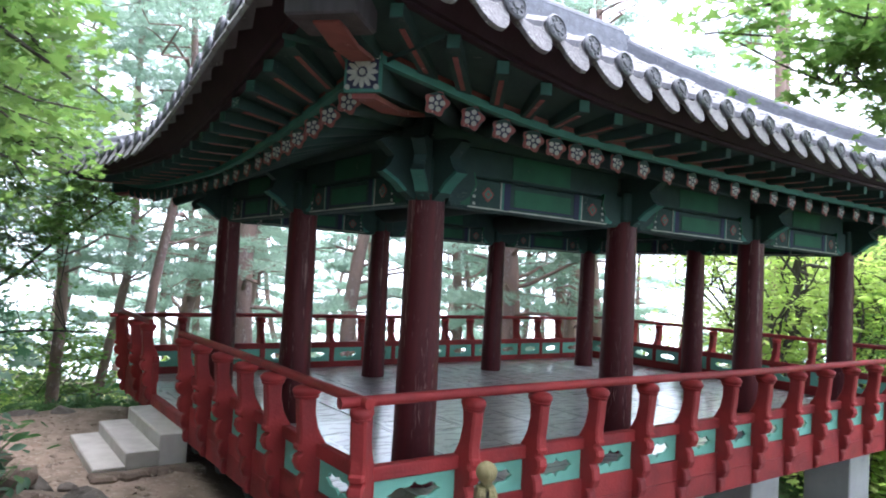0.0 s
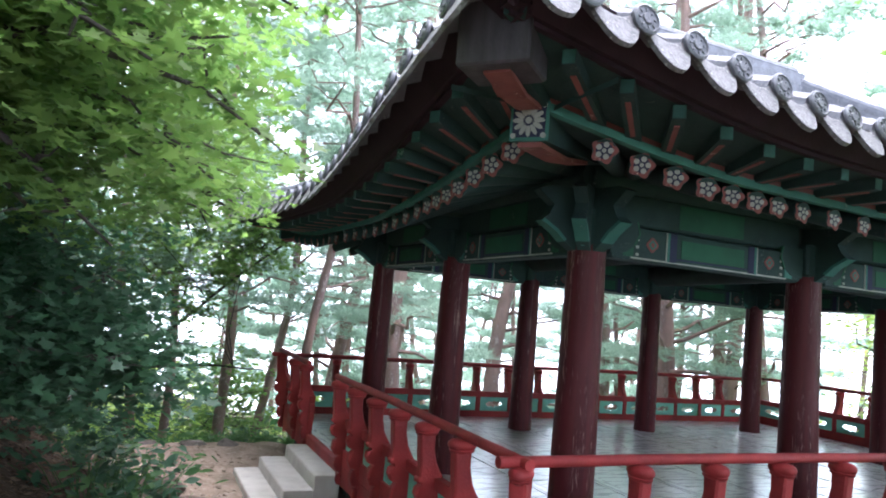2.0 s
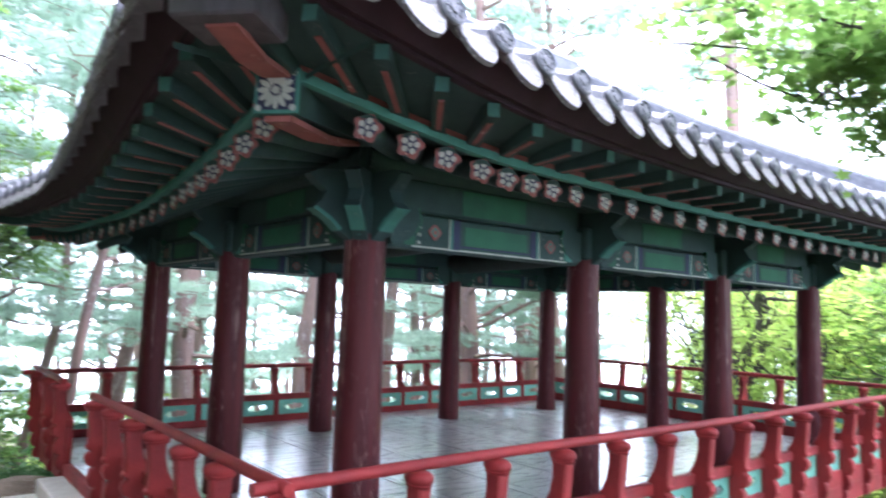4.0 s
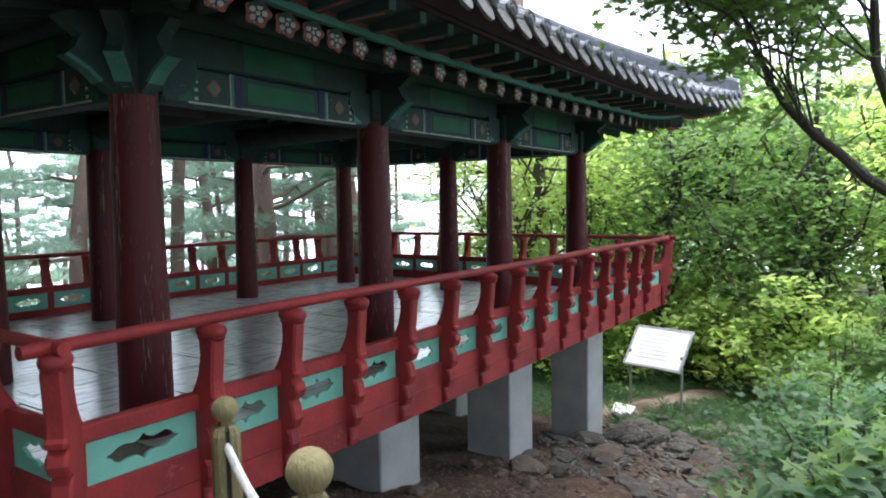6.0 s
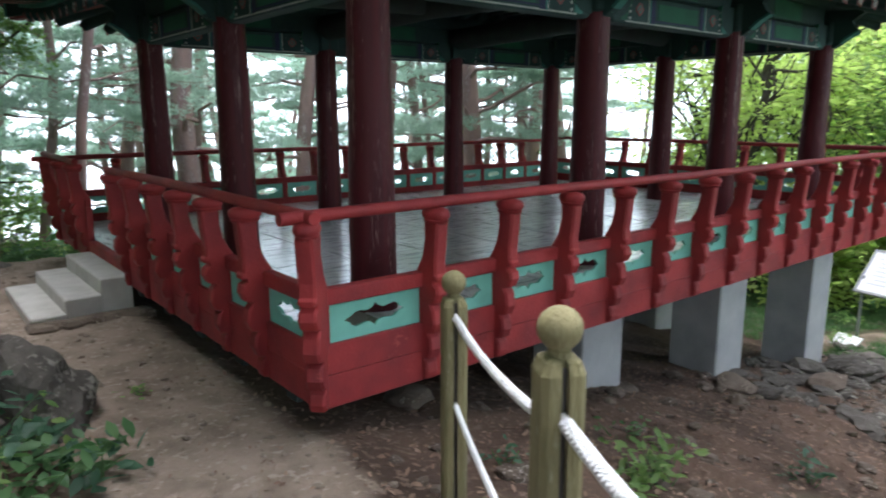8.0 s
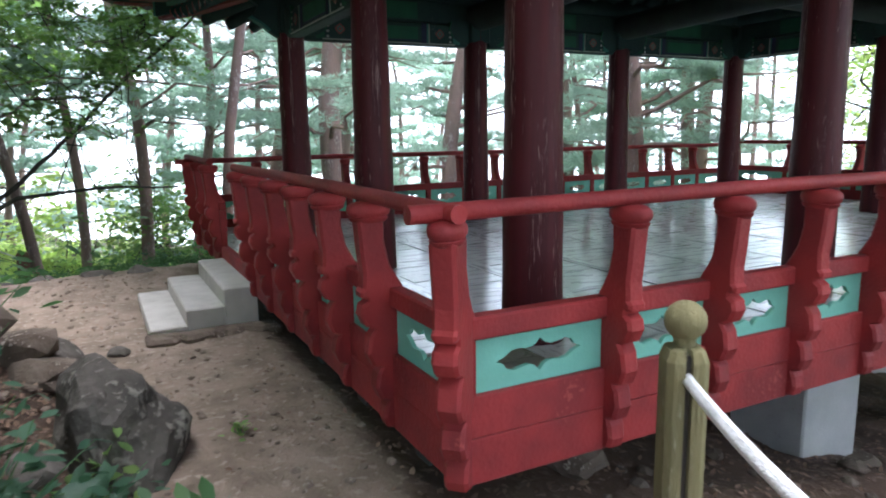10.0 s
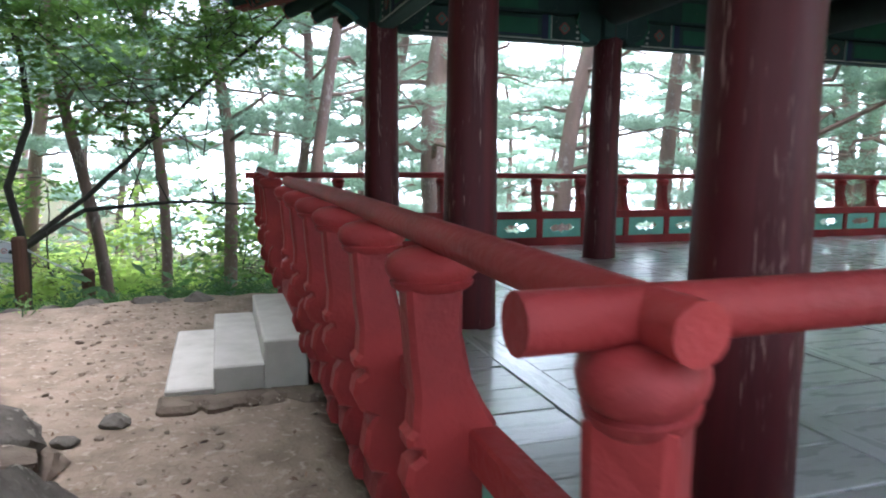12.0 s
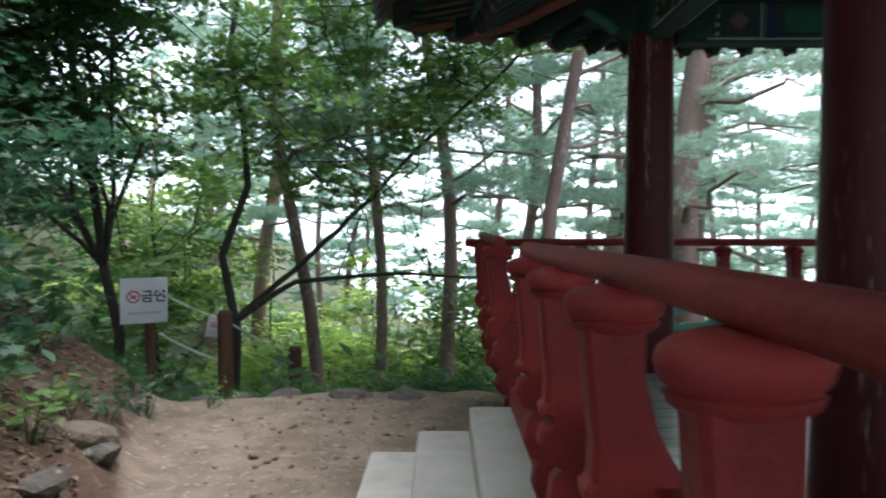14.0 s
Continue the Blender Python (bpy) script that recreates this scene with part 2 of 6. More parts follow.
# ---- mesh building ----
class Shape:
    """Collects faces for one mesh."""

    def __init__(self):
        self.v, self.f = [], []

    def add(self, verts, faces):
        k = len(self.v)
        self.v += [tuple(p) for p in verts]
        self.f += [tuple(i + k for i in face) for face in faces]
        return self

    def box(self, c, s, turn=None, bevel=0.0):
        x, y, z = s[0] / 2, s[1] / 2, s[2] / 2
        if bevel:
            b = min(bevel, x * 0.9, y * 0.9, z * 0.9)
            pts = []
            for sz, inset in ((-z, b), (-z + b, 0), (z - b, 0), (z, b)):
                X, Y = x - inset, y - inset
                pts += [(-X + b, -Y, sz), (X - b, -Y, sz), (X, -Y + b, sz), (X, Y - b, sz), (X - b, Y, sz), (-X + b, Y, sz), (-X, Y - b, sz), (-X, -Y + b, sz)]
            fs = [tuple(range(7, -1, -1)), tuple(range(24, 32))]
            for r in range(3):
                for i in range(8):
                    j = (i + 1) % 8
                    fs.append((r * 8 + i, r * 8 + j, r * 8 + 8 + j, r * 8 + 8 + i))
        else:
            pts = [(-x, -y, -z), (x, -y, -z), (x, y, -z), (-x, y, -z), (-x, -y, z), (x, -y, z), (x, y, z), (-x, y, z)]
            fs = [(3, 2, 1, 0), (4, 5, 6, 7), (0, 1, 5, 4), (1, 2, 6, 5), (2, 3, 7, 6), (3, 0, 4, 7)]
        m = Matrix.Translation(c) @ (turn.to_4x4() if turn else Matrix())
        return self.add([m @ Vector(p) for p in pts], fs)

    def tube(self, path, radii, seg=10, caps=True):
        """A round bar along points, with a radius at each."""
        path = [Vector(p) for p in path]
        if not hasattr(radii, "__len__"):
            radii = [radii] * len(path)
        up = Vector((0, 0, 1))
        d0 = (path[-1] - path[0]).normalized()
        side = d0.cross(up) if abs(d0.z) < 0.95 else d0.cross(Vector((1, 0, 0)))
        side.normalize()
        pts, fs = [], []
        for i, p in enumerate(path):
            d = (path[min(i + 1, len(path) - 1)] - path[max(i - 1, 0)]).normalized()
            a = (side - d * side.dot(d)).normalized()
            b = d.cross(a)
            for k in range(seg):
                w = 2 * math.pi * k / seg
                pts.append(p + (a * math.cos(w) + b * math.sin(w)) * radii[i])
        for i in range(len(path) - 1):
            for k in range(seg):
                j = (k + 1) % seg
                fs.append((i * seg + k, i * seg + j, i * seg + seg + j, i * seg + seg + k))
        if caps:
            fs += [tuple(range(seg - 1, -1, -1)), tuple(range(len(pts) - seg, len(pts)))]
        return self.add(pts, fs)

    def prism(self, outline, o, a, b, t):
        """An outline in the plane of a and b at o, given thickness along t, centred."""
        o, a, b, t = Vector(o), Vector(a), Vector(b), Vector(t)
        n = len(outline)
        lo = [o + a * u + b * v - t / 2 for u, v in outline]
        hi = [o + a * u + b * v + t / 2 for u, v in outline]
        fs = [(i, (i + 1) % n, n + (i + 1) % n, n + i) for i in range(n)]
        return self.add(lo + hi, fs + [tuple(range(n - 1, -1, -1)), tuple(range(n, 2 * n))])

    def lathe(self, profile, c=(0, 0, 0), seg=16):
        """A turned body about the upright axis through c; profile of radius and height."""
        c = Vector(c)
        pts = [c + Vector((r * math.cos(2 * math.pi * k / seg), r * math.sin(2 * math.pi * k / seg), z)) for r, z in profile for k in range(seg)]
        fs = [(i * seg + k, i * seg + (k + 1) % seg, i * seg + seg + (k + 1) % seg, i * seg + seg + k) for i in range(len(profile) - 1) for k in range(seg)]
        fs += [tuple(range(seg - 1, -1, -1)), tuple(range(len(pts) - seg, len(pts)))]
        return self.add(pts, fs)

    def mesh(self, name, mat, smooth=False, fix=True):
        me = bpy.data.meshes.new(name)
        me.from_pydata(self.v, [], self.f)
        if fix:
            bm = bmesh.new()
            bm.from_mesh(me)
            bmesh.ops.recalc_face_normals(bm, faces=bm.faces)
            bm.to_mesh(me)
            bm.free()
        me.materials.append(mat)
        if smooth:
            me.shade_smooth()
            me.set_sharp_from_angle(angle=radians(40))
        return me


def part(name, shape, mat, parent=None, label="", smooth=False, at=None):
    """Links a Shape, or a ready mesh, as one object under a thing or part."""
    me = shape.mesh(name, mat, smooth) if isinstance(shape, Shape) else shape
    ob = new(name, me)
    if parent:
        ob.parent = parent
    if at is not None:
        ob.matrix_basis = at if isinstance(at, Matrix) else Matrix.Translation(at)
    if label:
        tagged(ob, label)
    return ob


def thing(name, label, category, group="", kind="", at=(0, 0, 0)):
    ob = new(name)
    ob.matrix_basis = at if isinstance(at, Matrix) else Matrix.Translation(at)
    ob.empty_display_size = 0.2
    return tagged(ob, label, category, group, kind)


def rough_rock(rng, size, squash=0.6):
    """An angular stone with a flattened base."""
    bm = bmesh.new()
    bmesh.ops.create_icosphere(bm, subdivisions=4 if size > 0.35 else 2, radius=1)
    off = Vector((rng.uniform(0, 50), rng.uniform(0, 50), rng.uniform(0, 50)))
    cuts = [Vector((rng.gauss(0, 1), rng.gauss(0, 1), rng.gauss(0, 0.7))).normalized() for _ in range(9)]
    for v in bm.verts:
        p = v.co.copy()
        for c in cuts:
            d = p.dot(c) - 0.72
            if d > 0:
                p -= c * d * 0.9
        p *= 1 + 0.16 * noise.noise(p * 2.2 + off) + 0.06 * noise.noise(p * 6 + off) + 0.03 * noise.noise(p * 14 + off)
        v.co = Vector((p.x, p.y, p.z * squash)) * size
    me = bpy.data.meshes.new("stone")
    bm.to_mesh(me)
    bm.free()
    return me


# ---- plan ----
CX = (0.233, 2.692, 5.155, 7.607)
CY = (5.067, 7.475, 9.945)
X0, X1, Y0, Y1 = -0.755, 8.93, 4.133, 11.005  # outer faces of the railing boards
SILL, LOG = 0.475, 0.905


def smooth01(t):
    t = min(max(t, 0.0), 1.0)
    return t * t * (3 - 2 * t)


def ground_z(x, y, fine=True):
    """Height of the ground: a trodden path, a bank up to the west, a slope down to the east and north."""
    z = -0.36 + 0.19 * max(0.0, 2.7 - max(y, -3.0)) - 0.030 * min(max(y - 2.7, 0.0), 4.0)
    bank = -1.95 - 0.35 * min(max(y - 6.5, 0), 6) - 0.7 * max(0.0, 4.2 - y)
    up = max(0.0, bank - x)
    rise = 0.62 * up if up < 12 else 7.4 + 0.25 * (up - 12)
    z += rise * smooth01(up / 0.5 + 0.15)
    edge = -0.80 - 0.36 * max(0.0, 3.6 - y)
    d = max(0.0, x - edge)
    z -= 0.235 * d - 0.003 * d * d if d < 9.5 else 1.96 + 0.07 * min(d - 9.5, 20)
    if y < 3.4:
        z -= 0.14 * min(3.4 - y, 8) * smooth01(d / 4)
    north = max(0.0, y - 11.1 + 0.2 * math.sin(x * 1.3))
    z -= min(0.42 * north, 3.6 + 0.06 * north)
    if fine:
        p = Vector((x, y, 0))
        amp = 1.0 if abs(x) < 16 and -4 < y < 16 else 4.0
        z += amp * (0.035 * noise.noise(p * 0.9) + 0.02 * noise.noise(p * 3.1) + 0.010 * noise.noise(p * 8.3))
        if up > 0.2 or d > 1.0:
            z += 0.05 * noise.noise(p * 2.1 + Vector((7, 3, 1))) + 0.03 * noise.noise(p * 5.7)
    return z


def spaced(lo, hi, step, far):
    mid = list(np.arange(lo, hi, step))
    out, g = [], step
    p = hi
    while p < far:
        out.append(p)
        g *= 1.25
        p += g
    left, g = [], step
    p = lo - step
    while p > -far:
        left.append(p)
        g *= 1.25
        p -= g
    return left[::-1] + mid + out


gx, gy = spaced(-5.5, 12.5, 0.11, 400), spaced(-1.5, 13.0, 0.11, 400)
verts = []
for y in gy:
    for x in gx:
        z = ground_z(x, y)
        far = math.hypot(x - 2, y - 6)
        if far > 45:
            z += 0.30 * (far - 45) * smooth01((far - 45) / 40) if far < 160 else 34
        verts.append((x, y, z))
nx = len(gx)
faces = [(j * nx + i, j * nx + i + 1, j * nx + nx + i + 1, j * nx + nx + i) for j in range(len(gy) - 1) for i in range(nx - 1)]
me = bpy.data.meshes.new("ground")
me.from_pydata(verts, [], faces)
me.materials.append(EARTH)
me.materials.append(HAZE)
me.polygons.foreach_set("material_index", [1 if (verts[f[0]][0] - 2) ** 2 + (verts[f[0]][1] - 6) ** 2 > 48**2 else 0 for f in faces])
trodden, wooded = [], []
for x, y, _ in verts:
    wob = 0.5 * noise.noise(Vector((x, y, 0)) * 0.8)
    west = -2.0 - 0.38 * max(y - 6.3, 0) + 0.4 * wob
    east = -0.75 - 0.4 * wob - 0.3 * max(0, 4 - y)
    trodden.append(smooth01((x - west) / 0.5 + 0.5) * smooth01((east - x) / 0.6 + 0.5) * smooth01((y - 1.6) / 1.0) if y < 11.6 else 0.0)
    lane = smooth01(1.6 - abs(y - 4.6 + 0.35 * (x - 11.5)) / 0.4) if 8.0 < x < 16 else 0.0
    trodden[-1] = max(trodden[-1], lane * smooth01((x - 9.0) / 1.0))
    wild = max(smooth01((y - 11.2 - wob) / 0.8), smooth01((x - 8.6 - wob) / 0.8) * (1 - lane), smooth01((-4.8 + wob - x) / 0.8), smooth01((-0.6 + wob - y) / 0.8), smooth01((2.8 + wob - y) / 0.8) * smooth01((x - 0.2) / 0.8))
    wooded.append(wild)
for kind, values in (("trodden", trodden), ("wooded", wooded)):
    me.attributes.new(kind, "FLOAT", "POINT").data.foreach_set("value", values)
me.shade_smooth()
tagged(new("ground", me), "trodden brown earth path and leaf-strewn wooded slope", "ground", kind="structure")

# ---- columns and piers ----
rng = random.Random(4)


def column_shape(seed):
    prof = []
    for i in range(13):
        z = -0.3 + 2.9 * i / 12
        prof.append((0.181 - 0.033 * i / 12 + 0.002 * math.sin(i * 1.7 + seed), z))
    return Shape().lathe(prof, seg=28)


column_mesh = column_shape(0).mesh("shaft", RED_DARK, True)
pier_mesh = None
for i, x in enumerate(CX):
    for j, y in enumerate(CY):
        if j == 1 and 0 < i < 3:
            continue
        c = thing("column", "round dark red painted timber column, paint flaking in streaks", "column", "columns of the pavilion", at=(x, y, 0))
        part("shaft", column_mesh, None, c, at=pose(0, 0, 0, 0, 0, rng.uniform(0, 360)))


def pier(x, y, w, top):
    low = min(ground_z(x + a * w / 2, y + b * w / 2) for a in (-1, 1) for b in (-1, 1)) - 0.25
    p = thing("concrete_pier", "square grey concrete pier standing on the slope under the floor", "pier", "piers under the pavilion", at=(x, y, low))
    h = top - low
    part("shaft", Shape().box((0, 0, h / 2), (w, w, h), bevel=0.015), CONCRETE, p)
    base = Shape().box((0, 0, 0.16), (w + 0.3, w + 0.34, 0.3), bevel=0.05)
    part("footing", base, RUBBLE, p, "rough broken concrete footing")


for x in (0.2, 2.62, 5.10, 7.60):
    for y in (5.05, 7.475, 9.945):
        if x > 1:
            pier(x, y, 0.62, -0.335)

# ---- floor ----
floor = thing("floor", "grey weathered timber floor of long beams and short boards", "floor", kind="structure")
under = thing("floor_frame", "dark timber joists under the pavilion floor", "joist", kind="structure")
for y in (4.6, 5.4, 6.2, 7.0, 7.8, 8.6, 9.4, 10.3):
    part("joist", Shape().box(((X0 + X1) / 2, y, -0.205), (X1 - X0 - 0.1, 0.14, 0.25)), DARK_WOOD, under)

# ---- railings ----
POST_LOW = [(0.0, -0.27), (0.050, -0.265), (0.066, -0.22), (0.058, -0.16), (0.040, -0.135), (0.080, -0.12), (0.104, -0.06), (0.092, 0.01), (0.07, 0.035),
            (0.112, 0.05), (0.138, 0.11), (0.125, 0.19), (0.098, 0.225), (0.142, 0.245), (0.168, 0.30), (0.158, 0.345), (0.128, 0.365), (0.130, 0.375), (0.162, 0.385),
            (0.165, 0.41), (0.150, 0.425), (0.146, 0.50), (0.156, 0.64), (0.168, 0.80), (0.040, 0.80), (0.040, 0.69), (0.034, 0.61), (0.016, 0.53), (-0.015, 0.47), (-0.045, 0.423), (-0.045, 0.09), (0.0, 0.05)]
POST_OUT = [(o, z if z > 0.62 else z + 0.055) for o, z in POST_LOW]


def chamfered(outline, w, inset=0.014):
    """The railing post: a scalloped board with chamfered arrises, standing across the rail."""
    s = Shape()
    n = len(outline)
    cx = sum(p[0] for p in outline) / n
    cz = sum(p[1] for p in outline) / n
    rings = []
    for t, k in ((-w / 2, inset), (-w / 2 + inset, 0), (w / 2 - inset, 0), (w / 2, inset)):
        ring = []
        for i, (o, z) in enumerate(outline):
            a, b = outline[i - 1], outline[(i + 1) % n]
            d = Vector((b[0] - a[0], b[1] - a[1])).normalized()
            nrm = Vector((-d.y, d.x))
            ring.append((t, -(o + nrm.x * k), z + nrm.y * k))
        rings += ring
    fs = [(r * n + i, r * n + (i + 1) % n, r * n + n + (i + 1) % n, r * n + n + i) for r in range(3) for i in range(n)]
    s.add(rings, fs + [tuple(range(n)), tuple(range(3 * n, 4 * n))])
    return s


def cap_shape():
    """The lotus-shaped cap under the handrail, wider across the rail."""
    prof = [(0.058, -0.004), (0.070, 0.006), (0.074, 0.018), (0.068, 0.022), (0.078, 0.034), (0.082, 0.052), (0.078, 0.070), (0.064, 0.084), (0.04, 0.092)]
    s = Shape().lathe(prof, seg=20)
    s.v = [(x * 0.88, y * 1.28, z) for x, y, z in s.v]
    return s


post_mesh = chamfered(POST_OUT, 0.092).mesh("post", RED)
cap_mesh = cap_shape().mesh("cap", RED, True)
corner_mesh = chamfered([(o * 1.25 + 0.0, z) for o, z in POST_OUT], 0.10).mesh("post", RED)


def hole_outline(cx, cz, w, h):
    """A cloud-shaped opening with pointed ends."""
    pts = []
    half = [(-1.0, -0.02), (-0.80, 0.22), (-0.66, 0.50), (-0.50, 0.58), (-0.34, 0.50), (-0.22, 0.50), (-0.10, 0.66), (0.0, 1.0), (0.12, 0.66), (0.26, 0.52), (0.42, 0.60), (0.60, 0.72), (0.76, 0.55), (0.84, 0.2)]
    for u, v in half:
        pts.append((cx + u * w / 2, cz + v * h / 2))
    for u, v in half:
        pts.append((cx - u * w / 2, cz - v * h / 2))
    return pts


def pierced_panel(w, z0, z1, t):
    """A board from -w/2 to w/2 with the cloud opening cut through it."""
    hole = hole_outline(0, (z0 + z1) / 2, w * 0.66, (z1 - z0) * 0.62)
    rect = []
    for k in range(len(hole)):
        u, v = hole[k][0], hole[k][1] - (z0 + z1) / 2
        f = min((w / 2) / max(abs(u), 1e-6), ((z1 - z0) / 2) / max(abs(v), 1e-6))
        rect.append((u * f, v * f + (z0 + z1) / 2))
    corners = [(-w / 2, z1), (w / 2, z1), (w / 2, z0), (-w / 2, z0)]
    for c in corners:
        k = min(range(len(rect)), key=lambda i: (rect[i][0] - c[0]) ** 2 + (rect[i][1] - c[1]) ** 2)
        rect[k] = c
    n = len(hole)
    s = Shape()
    pts = []
    for y in (-t / 2, t / 2):
        pts += [(u, y, v) for u, v in rect] + [(u, y, v) for u, v in hole]
    fs = []
    for i in range(n):
        j = (i + 1) % n
        fs += [(i, j, n + j, n + i), (2 * n + j, 2 * n + i, 3 * n + i, 3 * n + j), (n + i, n + j, 3 * n + j, 3 * n + i), (j, i, 2 * n + i, 2 * n + j)]
    return s.add(pts, fs)


panel_cache = {}


def railing(a, b, out, stops, label, start_over, end_over, fascia_low=-0.225, corner_start=True, corner_end=True):
    """A railing from a to b; out is the outward turn in degrees about z; stops are post distances from a."""
    a, b = Vector((*a, 0)), Vector((*b, 0))
    d = (b - a)
    length = d.length
    turn = math.degrees(math.atan2(d.y, d.x))
    r = thing("railing", label, "railing", "railings round the pavilion floor", at=pose(a.x, a.y, 0, 0, 0, turn))
    flip = 1 if out else -1
    side = Matrix.Diagonal((1, flip, 1, 1))
    for s in stops:
        post = part("post", post_mesh, None, r, at=Matrix.Translation((s, 0, 0)) @ side)
        part("cap", cap_mesh, None, post, at=Matrix.Translation((0, -0.100, 0.785)) @ pose(0, 0, 0, 0, 0, 0))
    edges = [0.0, *[s for s in stops if 0.2 < s < length - 0.2], length]
    for lo, hi in zip(edges, edges[1:]):
        l2, h2 = lo + (0.045 if lo else 0.06), hi - (0.045 if hi < length else 0.06)
        w = round(h2 - l2, 3)
        if w < 0.15:
            continue
        if w not in panel_cache:
            panel_cache[w] = pierced_panel(w, 0.152, 0.382, 0.022).mesh("panel", MINT)
        part("panel", panel_cache[w], None, r, "mint green board with a cloud-shaped opening", at=((l2 + h2) / 2, 0.02 * flip, 0))
    y = 0.012 * flip
    part("sill", Shape().box((length / 2, y, 0.4275), (length, 0.075, 0.094), bevel=0.008), RED, r)
    mid = (0.152 + fascia_low) / 2 + 0.01
    part("upper_board", Shape().box((length / 2, y, (0.152 + mid) / 2), (length, 0.06, 0.152 - mid - 0.003), bevel=0.004), RED, r)
    part("lower_board", Shape().box((length / 2, y, (mid + fascia_low) / 2), (length, 0.06, mid - fascia_low - 0.003), bevel=0.004), RED, r)
    for s in (0.025, length - 0.025):
        part("upright", Shape().box((s, y, 0.266), (0.07, 0.07, 0.228)), RED, r)
    log = []
    n = 24
    for k in range(n + 1):
        s = -start_over + (length + start_over + end_over) * k / n
        log.append((s, -0.100 * flip + 0.004 * math.sin(s * 2.1), LOG + 0.005 * math.sin(s * 1.3 + a.x)))
    part("handrail", Shape().tube(log, 0.034, 14), RED, r, "round red handrail log", smooth=True)
    return r


def stops_of(length):
    """Posts 0.617 m apart from the first corner on; the last bay takes up the rest."""
    n = 14 if length > 9 else 9
    return [0.755 + 0.617 * k for k in range(n)]


L_FRONT, L_SIDE = X1 - X0, Y1 - Y0
railing((X0, Y0), (X1, Y0), 1, stops_of(L_FRONT), "red timber railing with scalloped posts and mint pierced panels", 0.255, 0.40)
north_rail = railing((X0, Y1), (X1, Y1), 0, stops_of(L_FRONT), "red timber railing on the valley side, pierced mint panels", 0.255, 0.30)
north_rail.matrix_basis = Matrix.Translation((0, 0, -0.05)) @ north_rail.matrix_basis
railing((X1, Y0), (X1, Y1), 1, stops_of(L_SIDE), "red timber railing at the far end of the pavilion floor", 0.22, 0.22)
railing((X0, Y0), (X0, 7.88), 0, [0.67, 1.27, 1.86, 2.46, 3.08, 3.69], "red timber railing beside the path, ending at the steps", 0.19, 0.09)
railing((X0, 9.42), (X0, Y1), 0, [0.06, 0.72], "short red railing between the steps and the corner", 0.08, 0.22)
for x, y, turn in ((X0, Y0, -45), (X1, Y0, 45), (X1, Y1, 135), (X0, Y1, 225)):
    c = thing("corner_post", "scalloped red corner post carrying the crossed handrails", "post", "corner posts of the railing", at=pose(x, y, 0, 0, 0, turn))
    part("post", corner_mesh, None, c)
    part("cap", cap_mesh, None, c, at=Matrix.Translation((0, -0.135, 0.785)))
thr = thing("threshold", "red timber edge board at the opening above the steps", "board", kind="structure")
part("board", Shape().box((X0 + 0.02, 8.67, -0.115), (0.10, 1.48, 0.22), bevel=0.008), RED, thr)

# ---- stone steps ----
for x0, x1, top, low in ((-1.65, -1.35, -0.40, -0.66), (-1.355, -1.035, -0.27, -0.62), (-1.04, -0.757, -0.12, -0.62)):
    st = thing("stone_step", "pale granite block step leading up to the pavilion floor", "step", "steps up to the pavilion", at=((x0 + x1) / 2, 8.60, low))
    part("block", Shape().box((0, 0, (top - low) / 2), (x1 - x0, 1.54, top - low), bevel=0.012), GRANITE, st)
apron = Shape()
for k in range(9):
    apron.box((-1.57 + 0.11 * k, 7.77 + 0.05 * math.sin(k * 2.3), -0.51), (0.24, 0.22 + 0.06 * math.cos(k * 1.9), 0.14), Euler((0.03, 0.05, k)).to_matrix(), bevel=0.03)
part("cement_apron", apron, RUBBLE)
tagged(bpy.data.objects["cement_apron"], "rough cement bedding in front of the stone steps", "cement", kind="stuff")

# ---- roof ----
roof = thing("roof", "curved grey tiled pavilion roof with painted green eaves", "roof", at=(0, 0, 2.38))
ROOT = Matrix.Translation((0, 0, -2.38))
RX = CX[3] + 0.25
SIDES = (
    (Vector((CX[0], CY[0], 0)), Vector((1, 0, 0)), Vector((0, -1, 0)), RX - CX[0], CY[2] - CY[0]),
    (Vector((CX[0], CY[2], 0)), Vector((0, -1, 0)), Vector((-1, 0, 0)), CY[2] - CY[0], RX - CX[0]),
    (Vector((RX, CY[2], 0)), Vector((-1, 0, 0)), Vector((0, 1, 0)), RX - CX[0], CY[2] - CY[0]),
    (Vector((RX, CY[0], 0)), Vector((0, 1, 0)), Vector((1, 0, 0)), CY[2] - CY[0], RX - CX[0]),
)


def from_tip(a, length, tip):
    return max(0.0, min(a + tip, length + tip - a))


def sweep(s, reach, power):
    """How far the corner lifts at s metres from its tip: full at the tip, none past the reach."""
    return max(0.0, (reach - s) / reach) ** power


def bow(s, width):
    return math.exp(-((s / width) ** 2))


def tile_edge(a, length):
    s = from_tip(a, length, 1.95)
    return 1.62 + 0.35 * bow(s, 3.0), 3.0 + 0.223 * sweep(s, 2.6, 2)


def flying_edge(a, length):
    s = from_tip(a, length, 1.75)
    return 1.42 + 0.28 * bow(s, 2.8), 2.80 + 0.27 * sweep(s, 2.2, 1.7)


def rafter_edge(a, length):
    s = from_tip(a, length, 1.25)
    return 0.95 + 0.21 * bow(s, 2.4), 2.645 + 0.175 * sweep(s, 1.7, 1.6)


def roof_z(a, o, length):
    oe, ze = tile_edge(a, length)
    d = oe - o
    return ze + 0.42 * d + 0.035 * d * d


